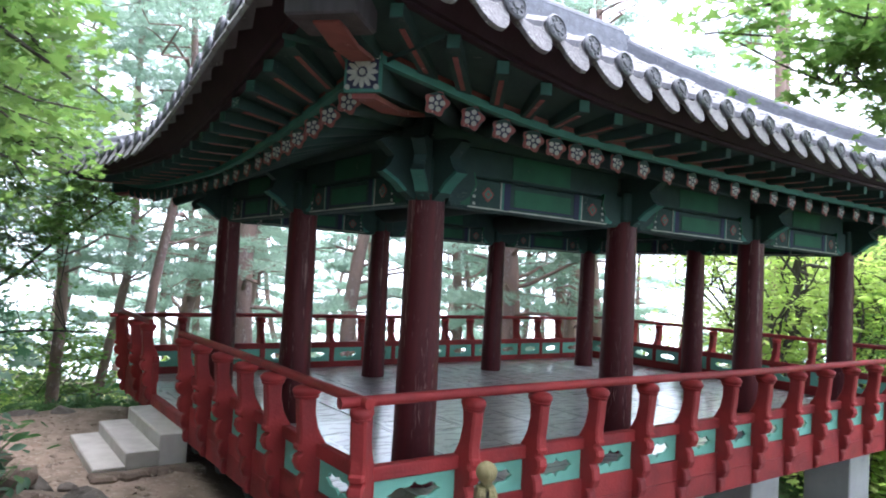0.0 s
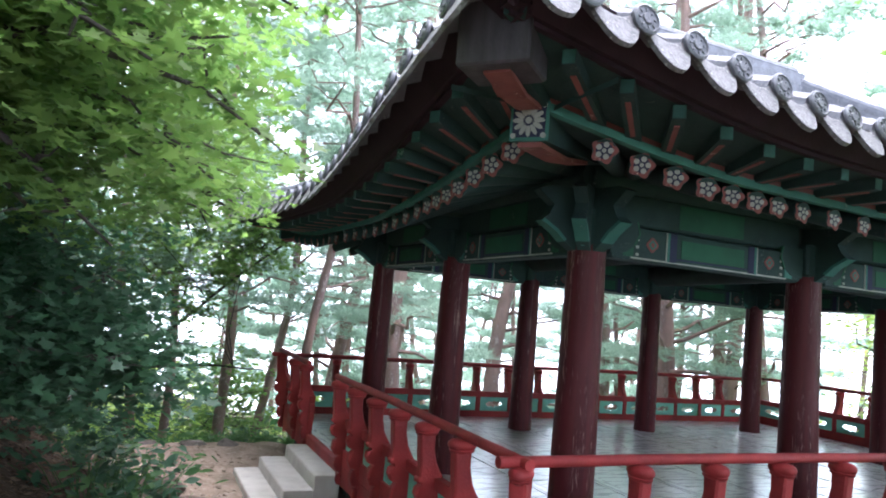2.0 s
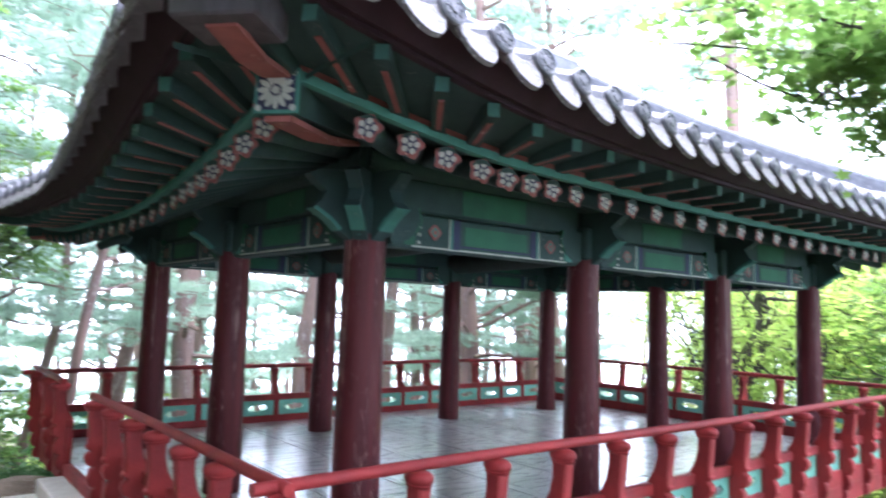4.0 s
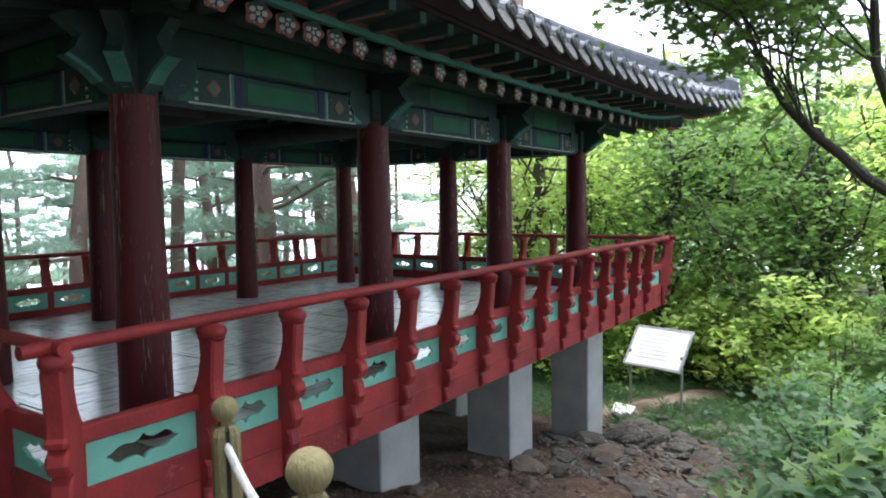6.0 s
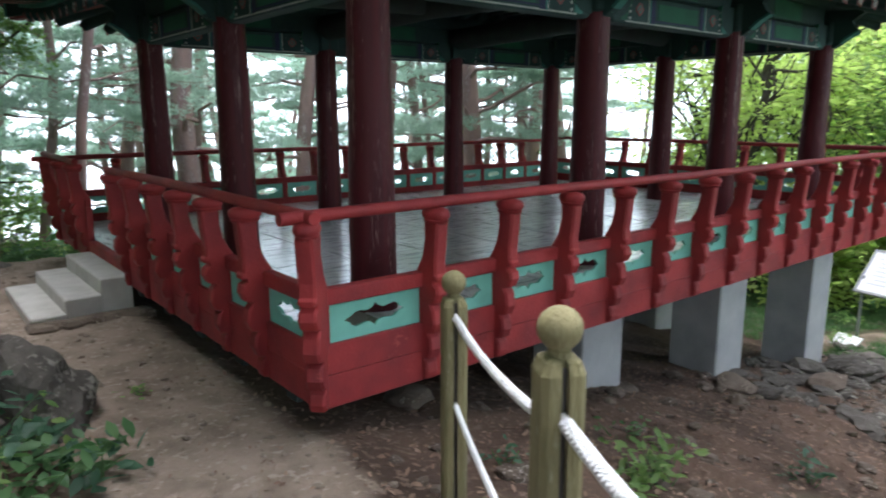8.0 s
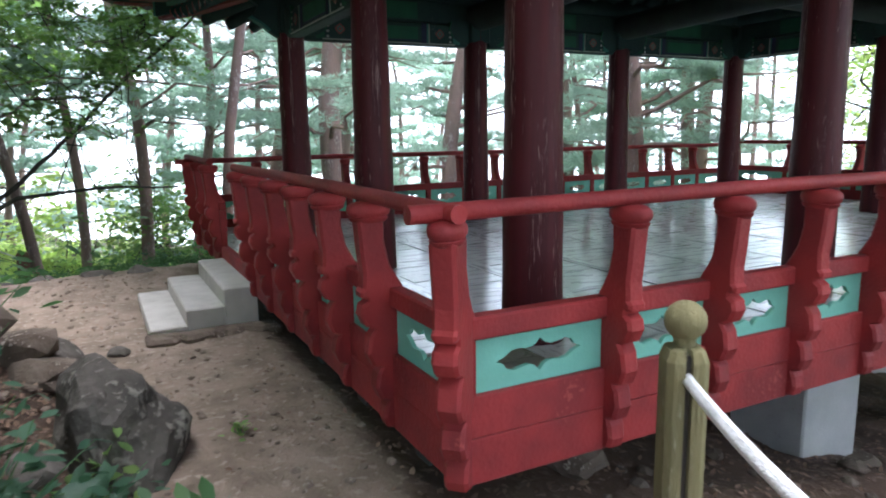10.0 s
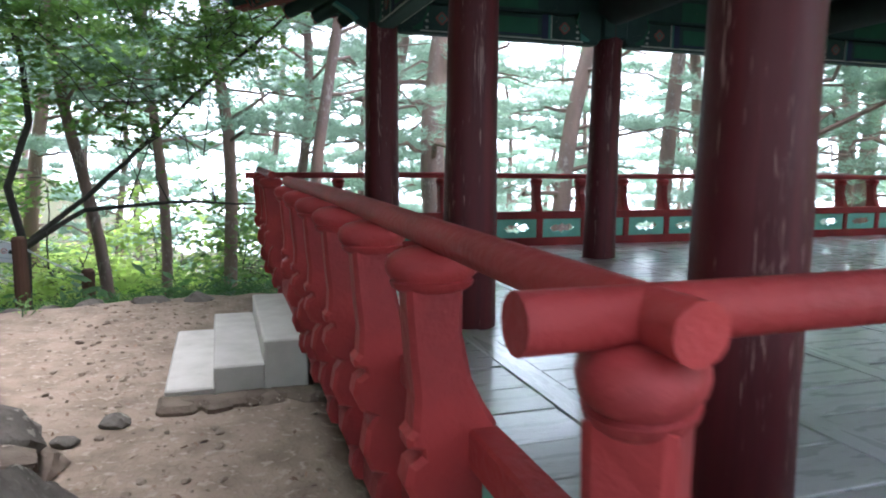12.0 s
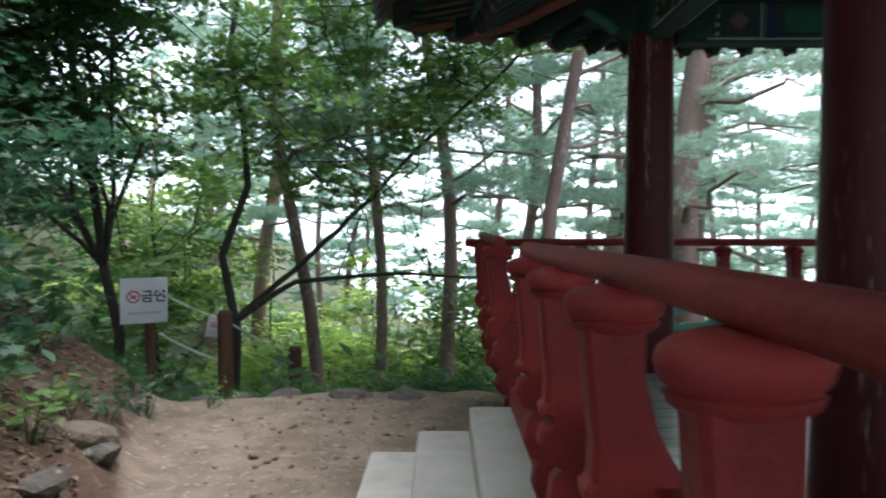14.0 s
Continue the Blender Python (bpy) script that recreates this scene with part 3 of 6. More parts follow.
def flower(r):
    """A five-petalled painted rosette on a round rafter end."""
    s = Shape()
    n = 40
    rim = [(r * (1 + 0.16 * math.cos(5 * 2 * math.pi * k / n)) * math.cos(2 * math.pi * k / n), r * (1 + 0.16 * math.cos(5 * 2 * math.pi * k / n)) * math.sin(2 * math.pi * k / n)) for k in range(n)]
    return s.prism(rim, (0, 0, 0), (1, 0, 0), (0, 0, 1), (0, 0.006, 0))


def petals(r):
    s = Shape()
    for k in range(5):
        w = 2 * math.pi * k / 5
        c = Vector((math.cos(w), 0, math.sin(w))) * r * 0.55
        pts = [(c.x + 0.26 * r * math.cos(q), c.z + 0.26 * r * math.sin(q)) for q in [2 * math.pi * i / 8 for i in range(8)]]
        s.prism(pts, (0, 0, 0), (1, 0, 0), (0, 0, 1), (0, 0.012, 0))
    pts = [(0.2 * r * math.cos(q), 0.2 * r * math.sin(q)) for q in [2 * math.pi * i / 8 for i in range(8)]]
    return s.prism(pts, (0, 0, 0), (1, 0, 0), (0, 0, 1), (0, 0.014, 0))


flower_mesh, petal_mesh = flower(0.074).mesh("rosette", PINK), petals(0.07).mesh("petals", CREAM)
heart_mesh = Shape().prism([(0.05 * math.cos(i), 0.05 * math.sin(i)) for i in [2 * math.pi * k / 14 for k in range(14)]], (0, 0, 0), (1, 0, 0), (0, 0, 1), (0, 0.009, 0)).mesh("rosette_ground", NAVY)


def eave_disc():
    prof = [(0.076, 0.0), (0.081, 0.006), (0.081, 0.02), (0.068, 0.028), (0.063, 0.02), (0.032, 0.019), (0.026, 0.027), (0.004, 0.028)]
    s = Shape().lathe(prof, seg=16)
    for k in range(8):
        w = 2 * math.pi * k / 8
        s.box((0.047 * math.cos(w), 0.047 * math.sin(w), 0.022), (0.016, 0.008, 0.008), Euler((0, 0, w)).to_matrix())
    s.v = [(x, -z, y) for x, y, z in s.v]
    return s


def eave_plate():
    """The hanging tongue-shaped end of a concave tile, thick and rounded at its tip."""
    pts = []
    for k in range(9):
        u = -0.135 + 0.27 * k / 8
        pts.append((u, 0.01 + 0.075 * (u / 0.135) ** 2))
    for k in range(13):
        u = 0.135 - 0.27 * k / 12
        pts.append((u, -0.165 + 0.18 * (abs(u) / 0.135) ** 2.6))
    return Shape().prism(pts, (0, 0, 0), (1, 0, 0), (0, 0, 1), (0, 0.026, 0))


disc_mesh, plate_mesh = eave_disc().mesh("eave_disc", TILE, True), eave_plate().mesh("eave_plate", TILE_LIGHT)

sheet, rolls, boards, fly_boards, strips, mar, green_strip = Shape(), Shape(), Shape(), Shape(), Shape(), Shape(), Shape()
for C, t, n, length, width in SIDES:
    face_turn = math.degrees(math.atan2(n.y, n.x)) + 90

    def at(a, o, z):
        p = C + t * a + n * o + Vector((0, 0, z - 2.38))
        return p - Vector((0, 0, 0.15 * smooth01((p.y - 4.4) / 3.5) * smooth01(o / 1.2)))

    # tiles
    tip = 2.0
    count = round((length + 2 * tip) / 0.33)
    step = (length + 2 * tip) / count
    for k in range(count):
        for half in (0, 1):
            a = -tip + step * (k + 0.5 * half)
            oe, ze = tile_edge(a, length)
            inside = -min(max(a, -a * 0 - 9) if a < length / 2 else length - a, width / 2)
            stop = max(inside, -width / 2)
            if oe - stop < 0.02:
                continue
            rows = max(2, int((oe - stop) / 0.32))
            if half:
                line = []
                for i in range(rows + 1):
                    o = oe - (oe - stop) * i / rows
                    line.append((a, o, roof_z(a, o, length)))
                for (a1, o1, z1), (a2, o2, z2) in zip(line, line[1:]):
                    ring, m = [], 6
                    for (aa, oo, zz, r) in ((a1, o1, z1, 0.082), (a2, o2, z2 - 0.012, 0.073)):
                        for q in range(m + 1):
                            w = math.pi * q / m
                            ring.append(at(aa + r * math.cos(w), oo, zz + 0.02 + r * math.sin(w)))
                    rolls.add(ring, [(q, q + 1, m + 2 + q, m + 1 + q) for q in range(m)] + [tuple(range(m + 1))])
                turn = pose(0, 0, 0, 0, 0, face_turn)
                tw = math.degrees(math.atan2(tile_edge(a + 0.1, length)[0] - oe, 0.1))
                p = at(a, oe + 0.012, ze + 0.035)
                part("eave_disc", disc_mesh, None, roof, "round patterned end of a cover tile", at=Matrix.Translation(p) @ pose(0, 0, 0, 0, 0, face_turn - tw) @ pose(0, 0, 0, -12, 0, 0))
            else:
                p = at(a, oe + 0.004, ze - 0.02)
                tw = math.degrees(math.atan2(tile_edge(a + 0.1, length)[0] - oe, 0.1))
                part("eave_plate", plate_mesh, None, roof, "pale crescent end of a trough tile", at=Matrix.Translation(p) @ pose(0, 0, 0, 0, 0, face_turn - tw) @ pose(0, 0, 0, -28, 0, 0))
    # trough sheet under the cover tiles, with its dips
    cols = count * 4
    rows = 14
    grid = []
    for k in range(cols + 1):
        a = -tip + (length + 2 * tip) * k / cols
        oe, ze = tile_edge(a, length)
        stop = -min(a if a < length / 2 else length - a, width / 2)
        stop = min(stop, oe)
        for i in range(rows + 1):
            o = oe - (oe - stop) * i / rows
            ph = ((a + tip) / step) % 1.0
            grid.append(at(a, o, roof_z(a, o, length) + 0.035 * math.cos(2 * math.pi * (ph - 0.5)) - 0.005))
    sheet.add(grid, [(k * (rows + 1) + i, (k + 1) * (rows + 1) + i, (k + 1) * (rows + 1) + i + 1, k * (rows + 1) + i + 1) for k in range(cols) for i in range(rows)])

    # boards over rafters and flying rafters, and the eave strips
    cells = 60
    for k in range(cells):
        a0, a1 = (-1.78 + (length + 3.56) * (k + e) / cells for e in (0, 1))
        for target, outer, inner_o, zo, zi, edge in (
            (boards, rafter_edge, -0.0, 0.078, 3.07, rafter_edge),
            (fly_boards, flying_edge, 0.9, 0.05, None, flying_edge),
        ):
            quad = []
            for a in (a0, a1):
                o1, z1 = edge(a, length)
                o0 = max(inner_o, -min(a, length - a)) if inner_o < 0.5 else max(rafter_edge(a, length)[0] - 0.12, -min(a, length - a))
                o0 = min(o0, o1)
                z0 = zi if zi else rafter_edge(a, length)[1] + 0.15
                if not zi and o0 > rafter_edge(a, length)[0]:
                    f = (o0 - rafter_edge(a, length)[0]) / max(o1 - rafter_edge(a, length)[0], 0.01)
                    z0 = z0 + (z1 + zo - z0) * min(f, 1)
                if zi:
                    f = o0 / max(o1, 0.01)
                    z0 = zi + (z1 + zo - zi) * min(max(f, 0), 1)
                quad += [at(a, o1, z1 + zo), at(a, o0, z0)]
            target.add(quad + [q + Vector((0, 0, 0.03)) for q in quad], [(0, 1, 3, 2), (4, 6, 7, 5), (0, 2, 6, 4)])
        for target, edge, o_in, o_out, z_lo, z_hi, lim in (
            (green_strip, rafter_edge, 0.0, 0.055, 0.075, 0.125, 1.2),
            (strips, rafter_edge, -0.02, 0.04, 0.128, 0.165, 1.2),
            (mar, flying_edge, -0.04, 0.02, 0.048, 0.075, 1.76),
            (mar, flying_edge, -0.02, 0.10, 0.078, 0.24, 1.79),
        ):
            b0, b1 = (-lim + (length + 2 * lim) * (k + e) / cells for e in (0, 1))
            q = []
            for a in (b0, b1):
                o, z = edge(a, length)
                lean = 0.05 if z_hi > 0.2 else 0.0
                q += [at(a, o + o_in, z + z_lo), at(a, o + o_out - lean, z + z_lo), at(a, o + o_out + lean, z + z_hi), at(a, o + o_in, z + z_hi)]
            target.add(q, [(0, 1, 5, 4), (1, 2, 6, 5), (2, 3, 7, 6), (3, 0, 4, 7)])

    # rafters with rosettes
    fan = (-0.75, -0.455, -0.174, 0.12, 0.36, 0.60, 0.83, 1.10)
    count = round((length - 2.2) / 0.35)
    even = [1.10 + (length - 2.2) * k / count for k in range(1, count)]
    for a in (*fan, *even, *[length - f for f in fan]):
        o, z = rafter_edge(a, length)
        if a < 1.1:
            a_in = 0.22 + (a + 0.85) * 0.45
        elif a > length - 1.1:
            a_in = length - 0.22 - (length + 0.85 - a) * 0.45
        else:
            a_in = a
        p1, p0 = at(a, o, z), at(a_in, 0.0, 2.99)
        d = (p0 - p1)
        far = p0 + d.normalized() * 0.25
        raf = part("rafter", Shape().tube([p1, p1 + d * 0.5, far], [0.072, 0.078, 0.08], 12), BEAM_GREEN, roof, "round green rafter", smooth=True)
        m = Matrix.Translation(p1 - d.normalized() * 0.005) @ Matrix.Rotation(math.atan2(-d.x, d.y), 4, "Z")
        part("rosette", flower_mesh, None, raf, "pink five-petalled rosette", at=m)
        part("rosette_ground", heart_mesh, None, raf, "dark blue rosette ground", at=m)
        part("petals", petal_mesh, None, raf, "off-white petals", at=m)
    # flying rafters
    count = round((length + 2.8) / 0.37)
    for k in range(count + 1):
        a = -1.4 + (length + 2.8) * k / count
        o, z = flying_edge(a, length)
        a_in = a
        if a < 0.9:
            a_in = a + (0.9 - a) * 0.30
        elif a > length - 0.9:
            a_in = a - (a - length + 0.9) * 0.30
        oi, zi = rafter_edge(a_in, length)
        p1, p0 = at(a, o, z), at(a_in, oi - 0.08, zi + 0.17)
        d = (p0 - p1).normalized()
        e = d.cross(Vector((0, 0, 1))).normalized()
        u = e.cross(d)
        s = Shape()
        q = []
        for p, w, h in ((p1, 0.036, 0.04), (p1 + (p0 - p1) * 0.35, 0.042, 0.05), (p0, 0.046, 0.055)):
            q += [p - e * w - u * h, p + e * w - u * h, p + e * w + u * h * 0.9, p - e * w + u * h * 0.9]
        s.add(q, [(0, 1, 2, 3), (8, 11, 10, 9)] + [(r * 4 + i, r * 4 + 4 + i, r * 4 + 4 + (i + 1) % 4, r * 4 + (i + 1) % 4) for r in (0, 1) for i in range(4)])
        fr = part("flying_rafter", s, BEAM_GREEN, roof, "square green flying rafter")
        part("painted_end", Shape().add([p1 - d * 0.004 + e * sx * 0.033 + u * sy * 0.036 for sx, sy in ((-1, -1), (1, -1), (1, 1), (-1, 1))] + [p1 + d * 0.02 + e * sx * 0.033 + u * sy * 0.036 for sx, sy in ((-1, -1), (1, -1), (1, 1), (-1, 1))], [(0, 1, 2, 3), (0, 4, 5, 1), (1, 5, 6, 2), (2, 6, 7, 3), (3, 7, 4, 0)]), END_GREEN, fr, "blue-green painted end")
        lo = [p1 + (p0 - p1) * f - u * (0.0405 + 0.012 * f + 0.003) for f in (0.12, 0.95)]
        part("under_stripe", Shape().box((lo[0] + lo[1]) / 2, (0.03, (lo[1] - lo[0]).length, 0.006), Matrix((e, d, u)).transposed()), PINK, fr, "faded pink stripe under it")

part("trough_tiles", sheet, TILE, roof, "concave grey trough tiles", smooth=True, at=(0, 0, 0))
tagged(part("cover_tiles", rolls, TILE, roof, "rows of round grey cover tiles"), kind="stuff")
part("rafter_boards", boards, BEAM_GREEN, roof, "dark green boarding between the rafters")
part("flying_boards", fly_boards, BEAM_GREEN, roof, "dark green boarding above the flying rafters")
part("eave_strip", strips, PINK, roof, "faded pink eave strip")
part("green_eave_strip", green_strip, TEAL, roof, "blue-green eave strip")
part("tile_bed_board", mar, MAROON, roof, "maroon board under the eave tiles")

# hip rafters, hip ridges, main ridge
rosette_square = Shape()
for k in range(12):
    w = 2 * math.pi * k / 12
    c = (0.062 * math.cos(w), 0.062 * math.sin(w))
    rosette_square.prism([(c[0] + 0.034 * math.cos(q) * math.cos(w) - 0.014 * math.sin(q) * math.sin(w), c[1] + 0.034 * math.cos(q) * math.sin(w) + 0.014 * math.sin(q) * math.cos(w)) for q in [2 * math.pi * i / 8 for i in range(8)]], (0, 0, 0), (1, 0, 0), (0, 0, 1), (0, 0.012, 0))
rosette_square.prism([(0.02 * math.cos(q), 0.02 * math.sin(q)) for q in [2 * math.pi * i / 8 for i in range(8)]], (0, 0, 0), (1, 0, 0), (0, 0, 1), (0, 0.014, 0))
for c, s in ((0.05, 0.05), (-0.05, 0.05), (0.05, -0.05), (-0.05, -0.05)):
    rosette_square.prism([(c * 1.75 + 0.016 * math.cos(q), s * 1.75 + 0.016 * math.sin(q)) for q in [2 * math.pi * i / 8 for i in range(8)]], (0, 0, 0), (1, 0, 0), (0, 0, 1), (0, 0.012, 0))
rosette_square_mesh = rosette_square.mesh("painted_flower", CREAM)
for cx, cy, sx, sy in ((CX[0], CY[0], -1, -1), (RX, CY[0], 1, -1), (RX, CY[2], 1, 1), (CX[0], CY[2], -1, 1)):
    n = Vector((sx * 1.11, sy, 0)).normalized()
    e = Vector((-n.y, n.x, 0))
    base = Vector((cx, cy, -2.38 - (0.12 if sy > 0 else 0)))

    def bar(o0, z0, o1, z1, w, h, name, mat, label):
        q = []
        for o, z in ((o0, z0), ((o0 + o1) / 2, (z0 + z1) / 2 - 0.03), (o1, z1)):
            p = base + n * o + Vector((0, 0, z))
            q += [p - e * w / 2 - Vector((0, 0, h / 2)), p + e * w / 2 - Vector((0, 0, h / 2)), p + e * w / 2 + Vector((0, 0, h / 2)), p - e * w / 2 + Vector((0, 0, h / 2))]
        s = Shape().add(q, [(0, 1, 2, 3), (8, 11, 10, 9)] + [(r * 4 + i, r * 4 + 4 + i, r * 4 + 4 + (i + 1) % 4, r * 4 + (i + 1) % 4) for r in (0, 1) for i in range(4)])
        return part(name, s, mat, roof, label)

    hip = bar(-1.0, 3.27, 1.70, 2.82, 0.20, 0.22, "hip_rafter", BEAM_GREEN, "heavy green hip rafter")
    bar(0.5, 2.87, 1.69, 2.695, 0.14, 0.03, "hip_rafter_underside", PINK, "pink painted underside of the hip rafter")
    m = Matrix.Translation(base + n * 1.71 + Vector((0, 0, 2.825))) @ Matrix.Rotation(math.atan2(n.y, n.x) + math.pi / 2, 4, "Z")
    part("end_board", Shape().box((0, 0, 0), (0.225, 0.02, 0.225)), TEAL, hip, "blue-green end board", at=m)
    part("dark_ground", Shape().box((0, -0.012, 0), (0.19, 0.012, 0.19)), NAVY, hip, "dark ground of the flower", at=m)
    part("painted_flower", rosette_square_mesh, None, hip, "off-white painted flower", at=m @ Matrix.Translation((0, -0.02, 0)))
    snake = bar(0.9, 3.04, 2.28, 3.03, 0.20, 0.22, "upper_hip_rafter", BEAM_GREEN, "upper hip rafter under the tiles")
    bar(1.70, 2.90, 2.30, 2.91, 0.14, 0.025, "upper_hip_underside", PINK, "pink painted underside")
    m2 = Matrix.Translation(base + n * 2.33 + Vector((0, 0, 3.0))) @ Matrix.Rotation(math.atan2(n.y, n.x) + math.pi / 2, 4, "Z")
    cap = Shape().box((0, 0.10, 0.13), (0.38, 0.32, 0.44), bevel=0.012)
    part("rafter_end", cap, ZINC, snake, "dark weathered timber rafter end", at=m2)
    # hip ridge of stacked tiles
    ridge, courses = Shape(), Shape()
    pts = []
    for k in range(25):
        o = 1.90 - k * (1.9 + 2.45) / 24
        a = -o
        z = roof_z(a, o, (RX - CX[0])) - (0.15 * smooth01(o / 1.2) if sy > 0 else 0)
        pts.append(base + Vector((sx * o, sy * o, z)))
    for layer, (w, h0, h1) in enumerate(((0.24, 0.0, 0.07), (0.21, 0.075, 0.13), (0.18, 0.135, 0.19))):
        q = []
        for p in pts:
            q += [p - e * w / 2 + Vector((0, 0, h0)), p + e * w / 2 + Vector((0, 0, h0)), p + e * w / 2 + Vector((0, 0, h1)), p - e * w / 2 + Vector((0, 0, h1))]
        ridge.add(q, [(0, 1, 2, 3)] + [(r * 4 + i, r * 4 + 4 + i, r * 4 + 4 + (i + 1) % 4, r * 4 + (i + 1) % 4) for r in range(24) for i in range(4)])
    ridge.tube([p + Vector((0, 0, 0.2)) for p in pts], 0.075, 10)
    part("hip_ridge", ridge, TILE, roof, "stacked grey hip ridge tiles")
rz = roof_z(4.0, -(CY[2] - CY[0]) / 2, RX - CX[0]) - 2.38
rl = (CX[3] - CX[0]) - (CY[2] - CY[0])
main = Shape()
for w, h0, h1 in ((0.30, -0.05, 0.1), (0.26, 0.11, 0.2), (0.22, 0.21, 0.3)):
    main.box(((CX[0] + CX[3]) / 2, (CY[0] + CY[2]) / 2, rz + (h0 + h1) / 2), (rl + 0.7, w, h1 - h0))
main.tube([(CX[0] + 2.2, (CY[0] + CY[2]) / 2, rz + 0.33), (CX[3] - 2.2, (CY[0] + CY[2]) / 2, rz + 0.33)], 0.09, 10)
part("main_ridge", main, TILE, roof, "stacked grey main ridge tiles")

# ---- beams, brackets and inner ceiling ----
def beam(p, q, label):
    """A painted tie beam between two columns, with its rail and purlin above."""
    p, q = Vector(p), Vector(q)
    d = (q - p)
    length = d.length
    b = thing("beam", label, "beam", "painted beams between the columns", at=Matrix.Translation((p.x, p.y, 2.235)) @ Matrix.Rotation(math.atan2(d.y, d.x), 4, "Z"))
    part("tie_beam", Shape().box((length / 2, 0, 0.15), (length, 0.18, 0.27), bevel=0.02), BEAM_GREEN, b)
    part("upper_rail", Shape().box((length / 2, 0, 0.425), (length, 0.13, 0.25), bevel=0.015), BEAM_GREEN, b)
    part("purlin", Shape().tube([(-0.2, 0, 0.645), (length + 0.2, 0, 0.645)], 0.115, 14), BEAM_GREEN, b, smooth=True)
    for sgn in (-1, 1):
        f = sgn * 0.092
        part("bright_panel", Shape().box((length / 2, f, 0.155), (length * 0.33, 0.008, 0.15)), PANEL_GREEN, b, "bright green painted field")
        part("upper_panel", Shape().box((length / 2, sgn * 0.067, 0.425), (length * 0.34, 0.008, 0.20)), PANEL_GREEN, b, "bright green painted field")
        part("edge_line", Shape().box((length / 2, f, 0.034), (length - 0.4, 0.008, 0.014)), CREAM, b, "faded white edge line")
        part("dark_line", Shape().box((length / 2, f, 0.065), (length * 0.38, 0.007, 0.012)), NAVY, b, "dark blue line")
        for u in (-1, 1):
            x = length / 2 + u * length * 0.205
            part("blue_band", Shape().box((x, f, 0.155), (0.07, 0.009, 0.24)), NAVY, b, "dark blue band")
            part("teal_band", Shape().box((x + u * 0.05, f, 0.155), (0.022, 0.010, 0.24)), TEAL, b, "blue-green band")
            part("white_band", Shape().box((x + u * 0.07, f, 0.155), (0.010, 0.010, 0.24)), CREAM, b, "white band")
            xm = x + u * 0.22
            for r, mat, th in ((0.055, PINK, 0.010), (0.035, TEAL, 0.013), (0.018, PINK, 0.016)):
                part("medallion", Shape().prism([(r * math.cos(w) * (1 + 0.12 * math.cos(4 * w)), r * math.sin(w) * (1 + 0.12 * math.cos(4 * w))) for w in [2 * math.pi * i / 20 for i in range(20)]], (xm, f, 0.155), (1, 0, 0), (0, 0, 1), (0, th, 0)), mat, b, "painted medallion")
            for i in range(4):
                part("bead", Shape().box((x + u * 0.37, f, 0.065 + 0.06 * i), (0.032, 0.010, 0.024), bevel=0.004), CREAM, b, "off-white painted bead")
            part("end_field", Shape().box((x + u * 0.46, f, 0.155), (0.10, 0.008, 0.23)), TEAL if u > 0 else PANEL_GREEN, b, "green painted end field")
    return b


for i in range(3):
    for y in (CY[0], CY[2]):
        beam((CX[i] + 0.155, y, 0), (CX[i + 1] - 0.155, y, 0), "green painted tie beam with floral end bands and purlin")
for j in range(2):
    for x in (CX[0], CX[3]):
        beam((x, CY[j] + 0.155, 0), (x, CY[j + 1] - 0.155, 0), "green painted tie beam with floral end bands and purlin")
WING = [(0.0, -0.02), (0.16, -0.03), (0.25, 0.03), (0.33, 0.10), (0.46, 0.17), (0.40, 0.22), (0.36, 0.30), (0.50, 0.40), (0.42, 0.44), (0.30, 0.45), (0.0, 0.46)]
ARM = [(0.15, 0.0), (0.30, 0.015), (0.38, 0.07), (0.43, 0.17), (0.40, 0.27), (0.15, 0.27)]


def bracket(x, y, turns, arms):
    b = thing("bracket", "dark green carved wing bracket on a column head", "bracket", "carved brackets on the column heads", at=(x, y, 2.30))
    for w in turns:
        r = math.radians(w)
        a = Vector((math.cos(r), math.sin(r), 0))
        part("wing", Shape().prism(WING, (0, 0, 0), a, (0, 0, 1), Vector((-a.y, a.x, 0)) * 0.10), BEAM_GREEN, b)
        if w not in (0, 90, 180, -90) or len(turns) == 1:
            part("front_strip", Shape().box(a * 0.205 + Vector((0, 0, 0.10)), (0.016, 0.030, 0.2), Euler((0, 0, r)).to_matrix()), TEAL, b, "pale painted strip")
        part("edge_line", Shape().prism([(u * 1.004 + 0.002, v - 0.004) for u, v in WING[2:5]] + [(u - 0.02, v + 0.014) for u, v in WING[4:1:-1]], (0, 0, 0), a, (0, 0, 1), Vector((-a.y, a.x, 0)) * 0.106), TEAL, b, "blue-green painted edge")
    for w in arms:
        r = math.radians(w)
        a = Vector((math.cos(r), math.sin(r), 0))
        part("arm", Shape().prism(ARM, (0, 0, -0.01), a, (0, 0, 1), Vector((-a.y, a.x, 0)) * 0.20), BEAM_GREEN, b)
        part("arm_line", Shape().prism([(0.39, 0.07), (0.44, 0.17), (0.41, 0.27), (0.395, 0.27), (0.422, 0.17), (0.372, 0.075)], (0, 0, -0.01), a, (0, 0, 1), Vector((-a.y, a.x, 0)) * 0.207), PANEL_GREEN, b, "light green painted edge")
    part("block", Shape().box((0, 0, 0.16), (0.30, 0.30, 0.30), bevel=0.02), BEAM_GREEN, b)


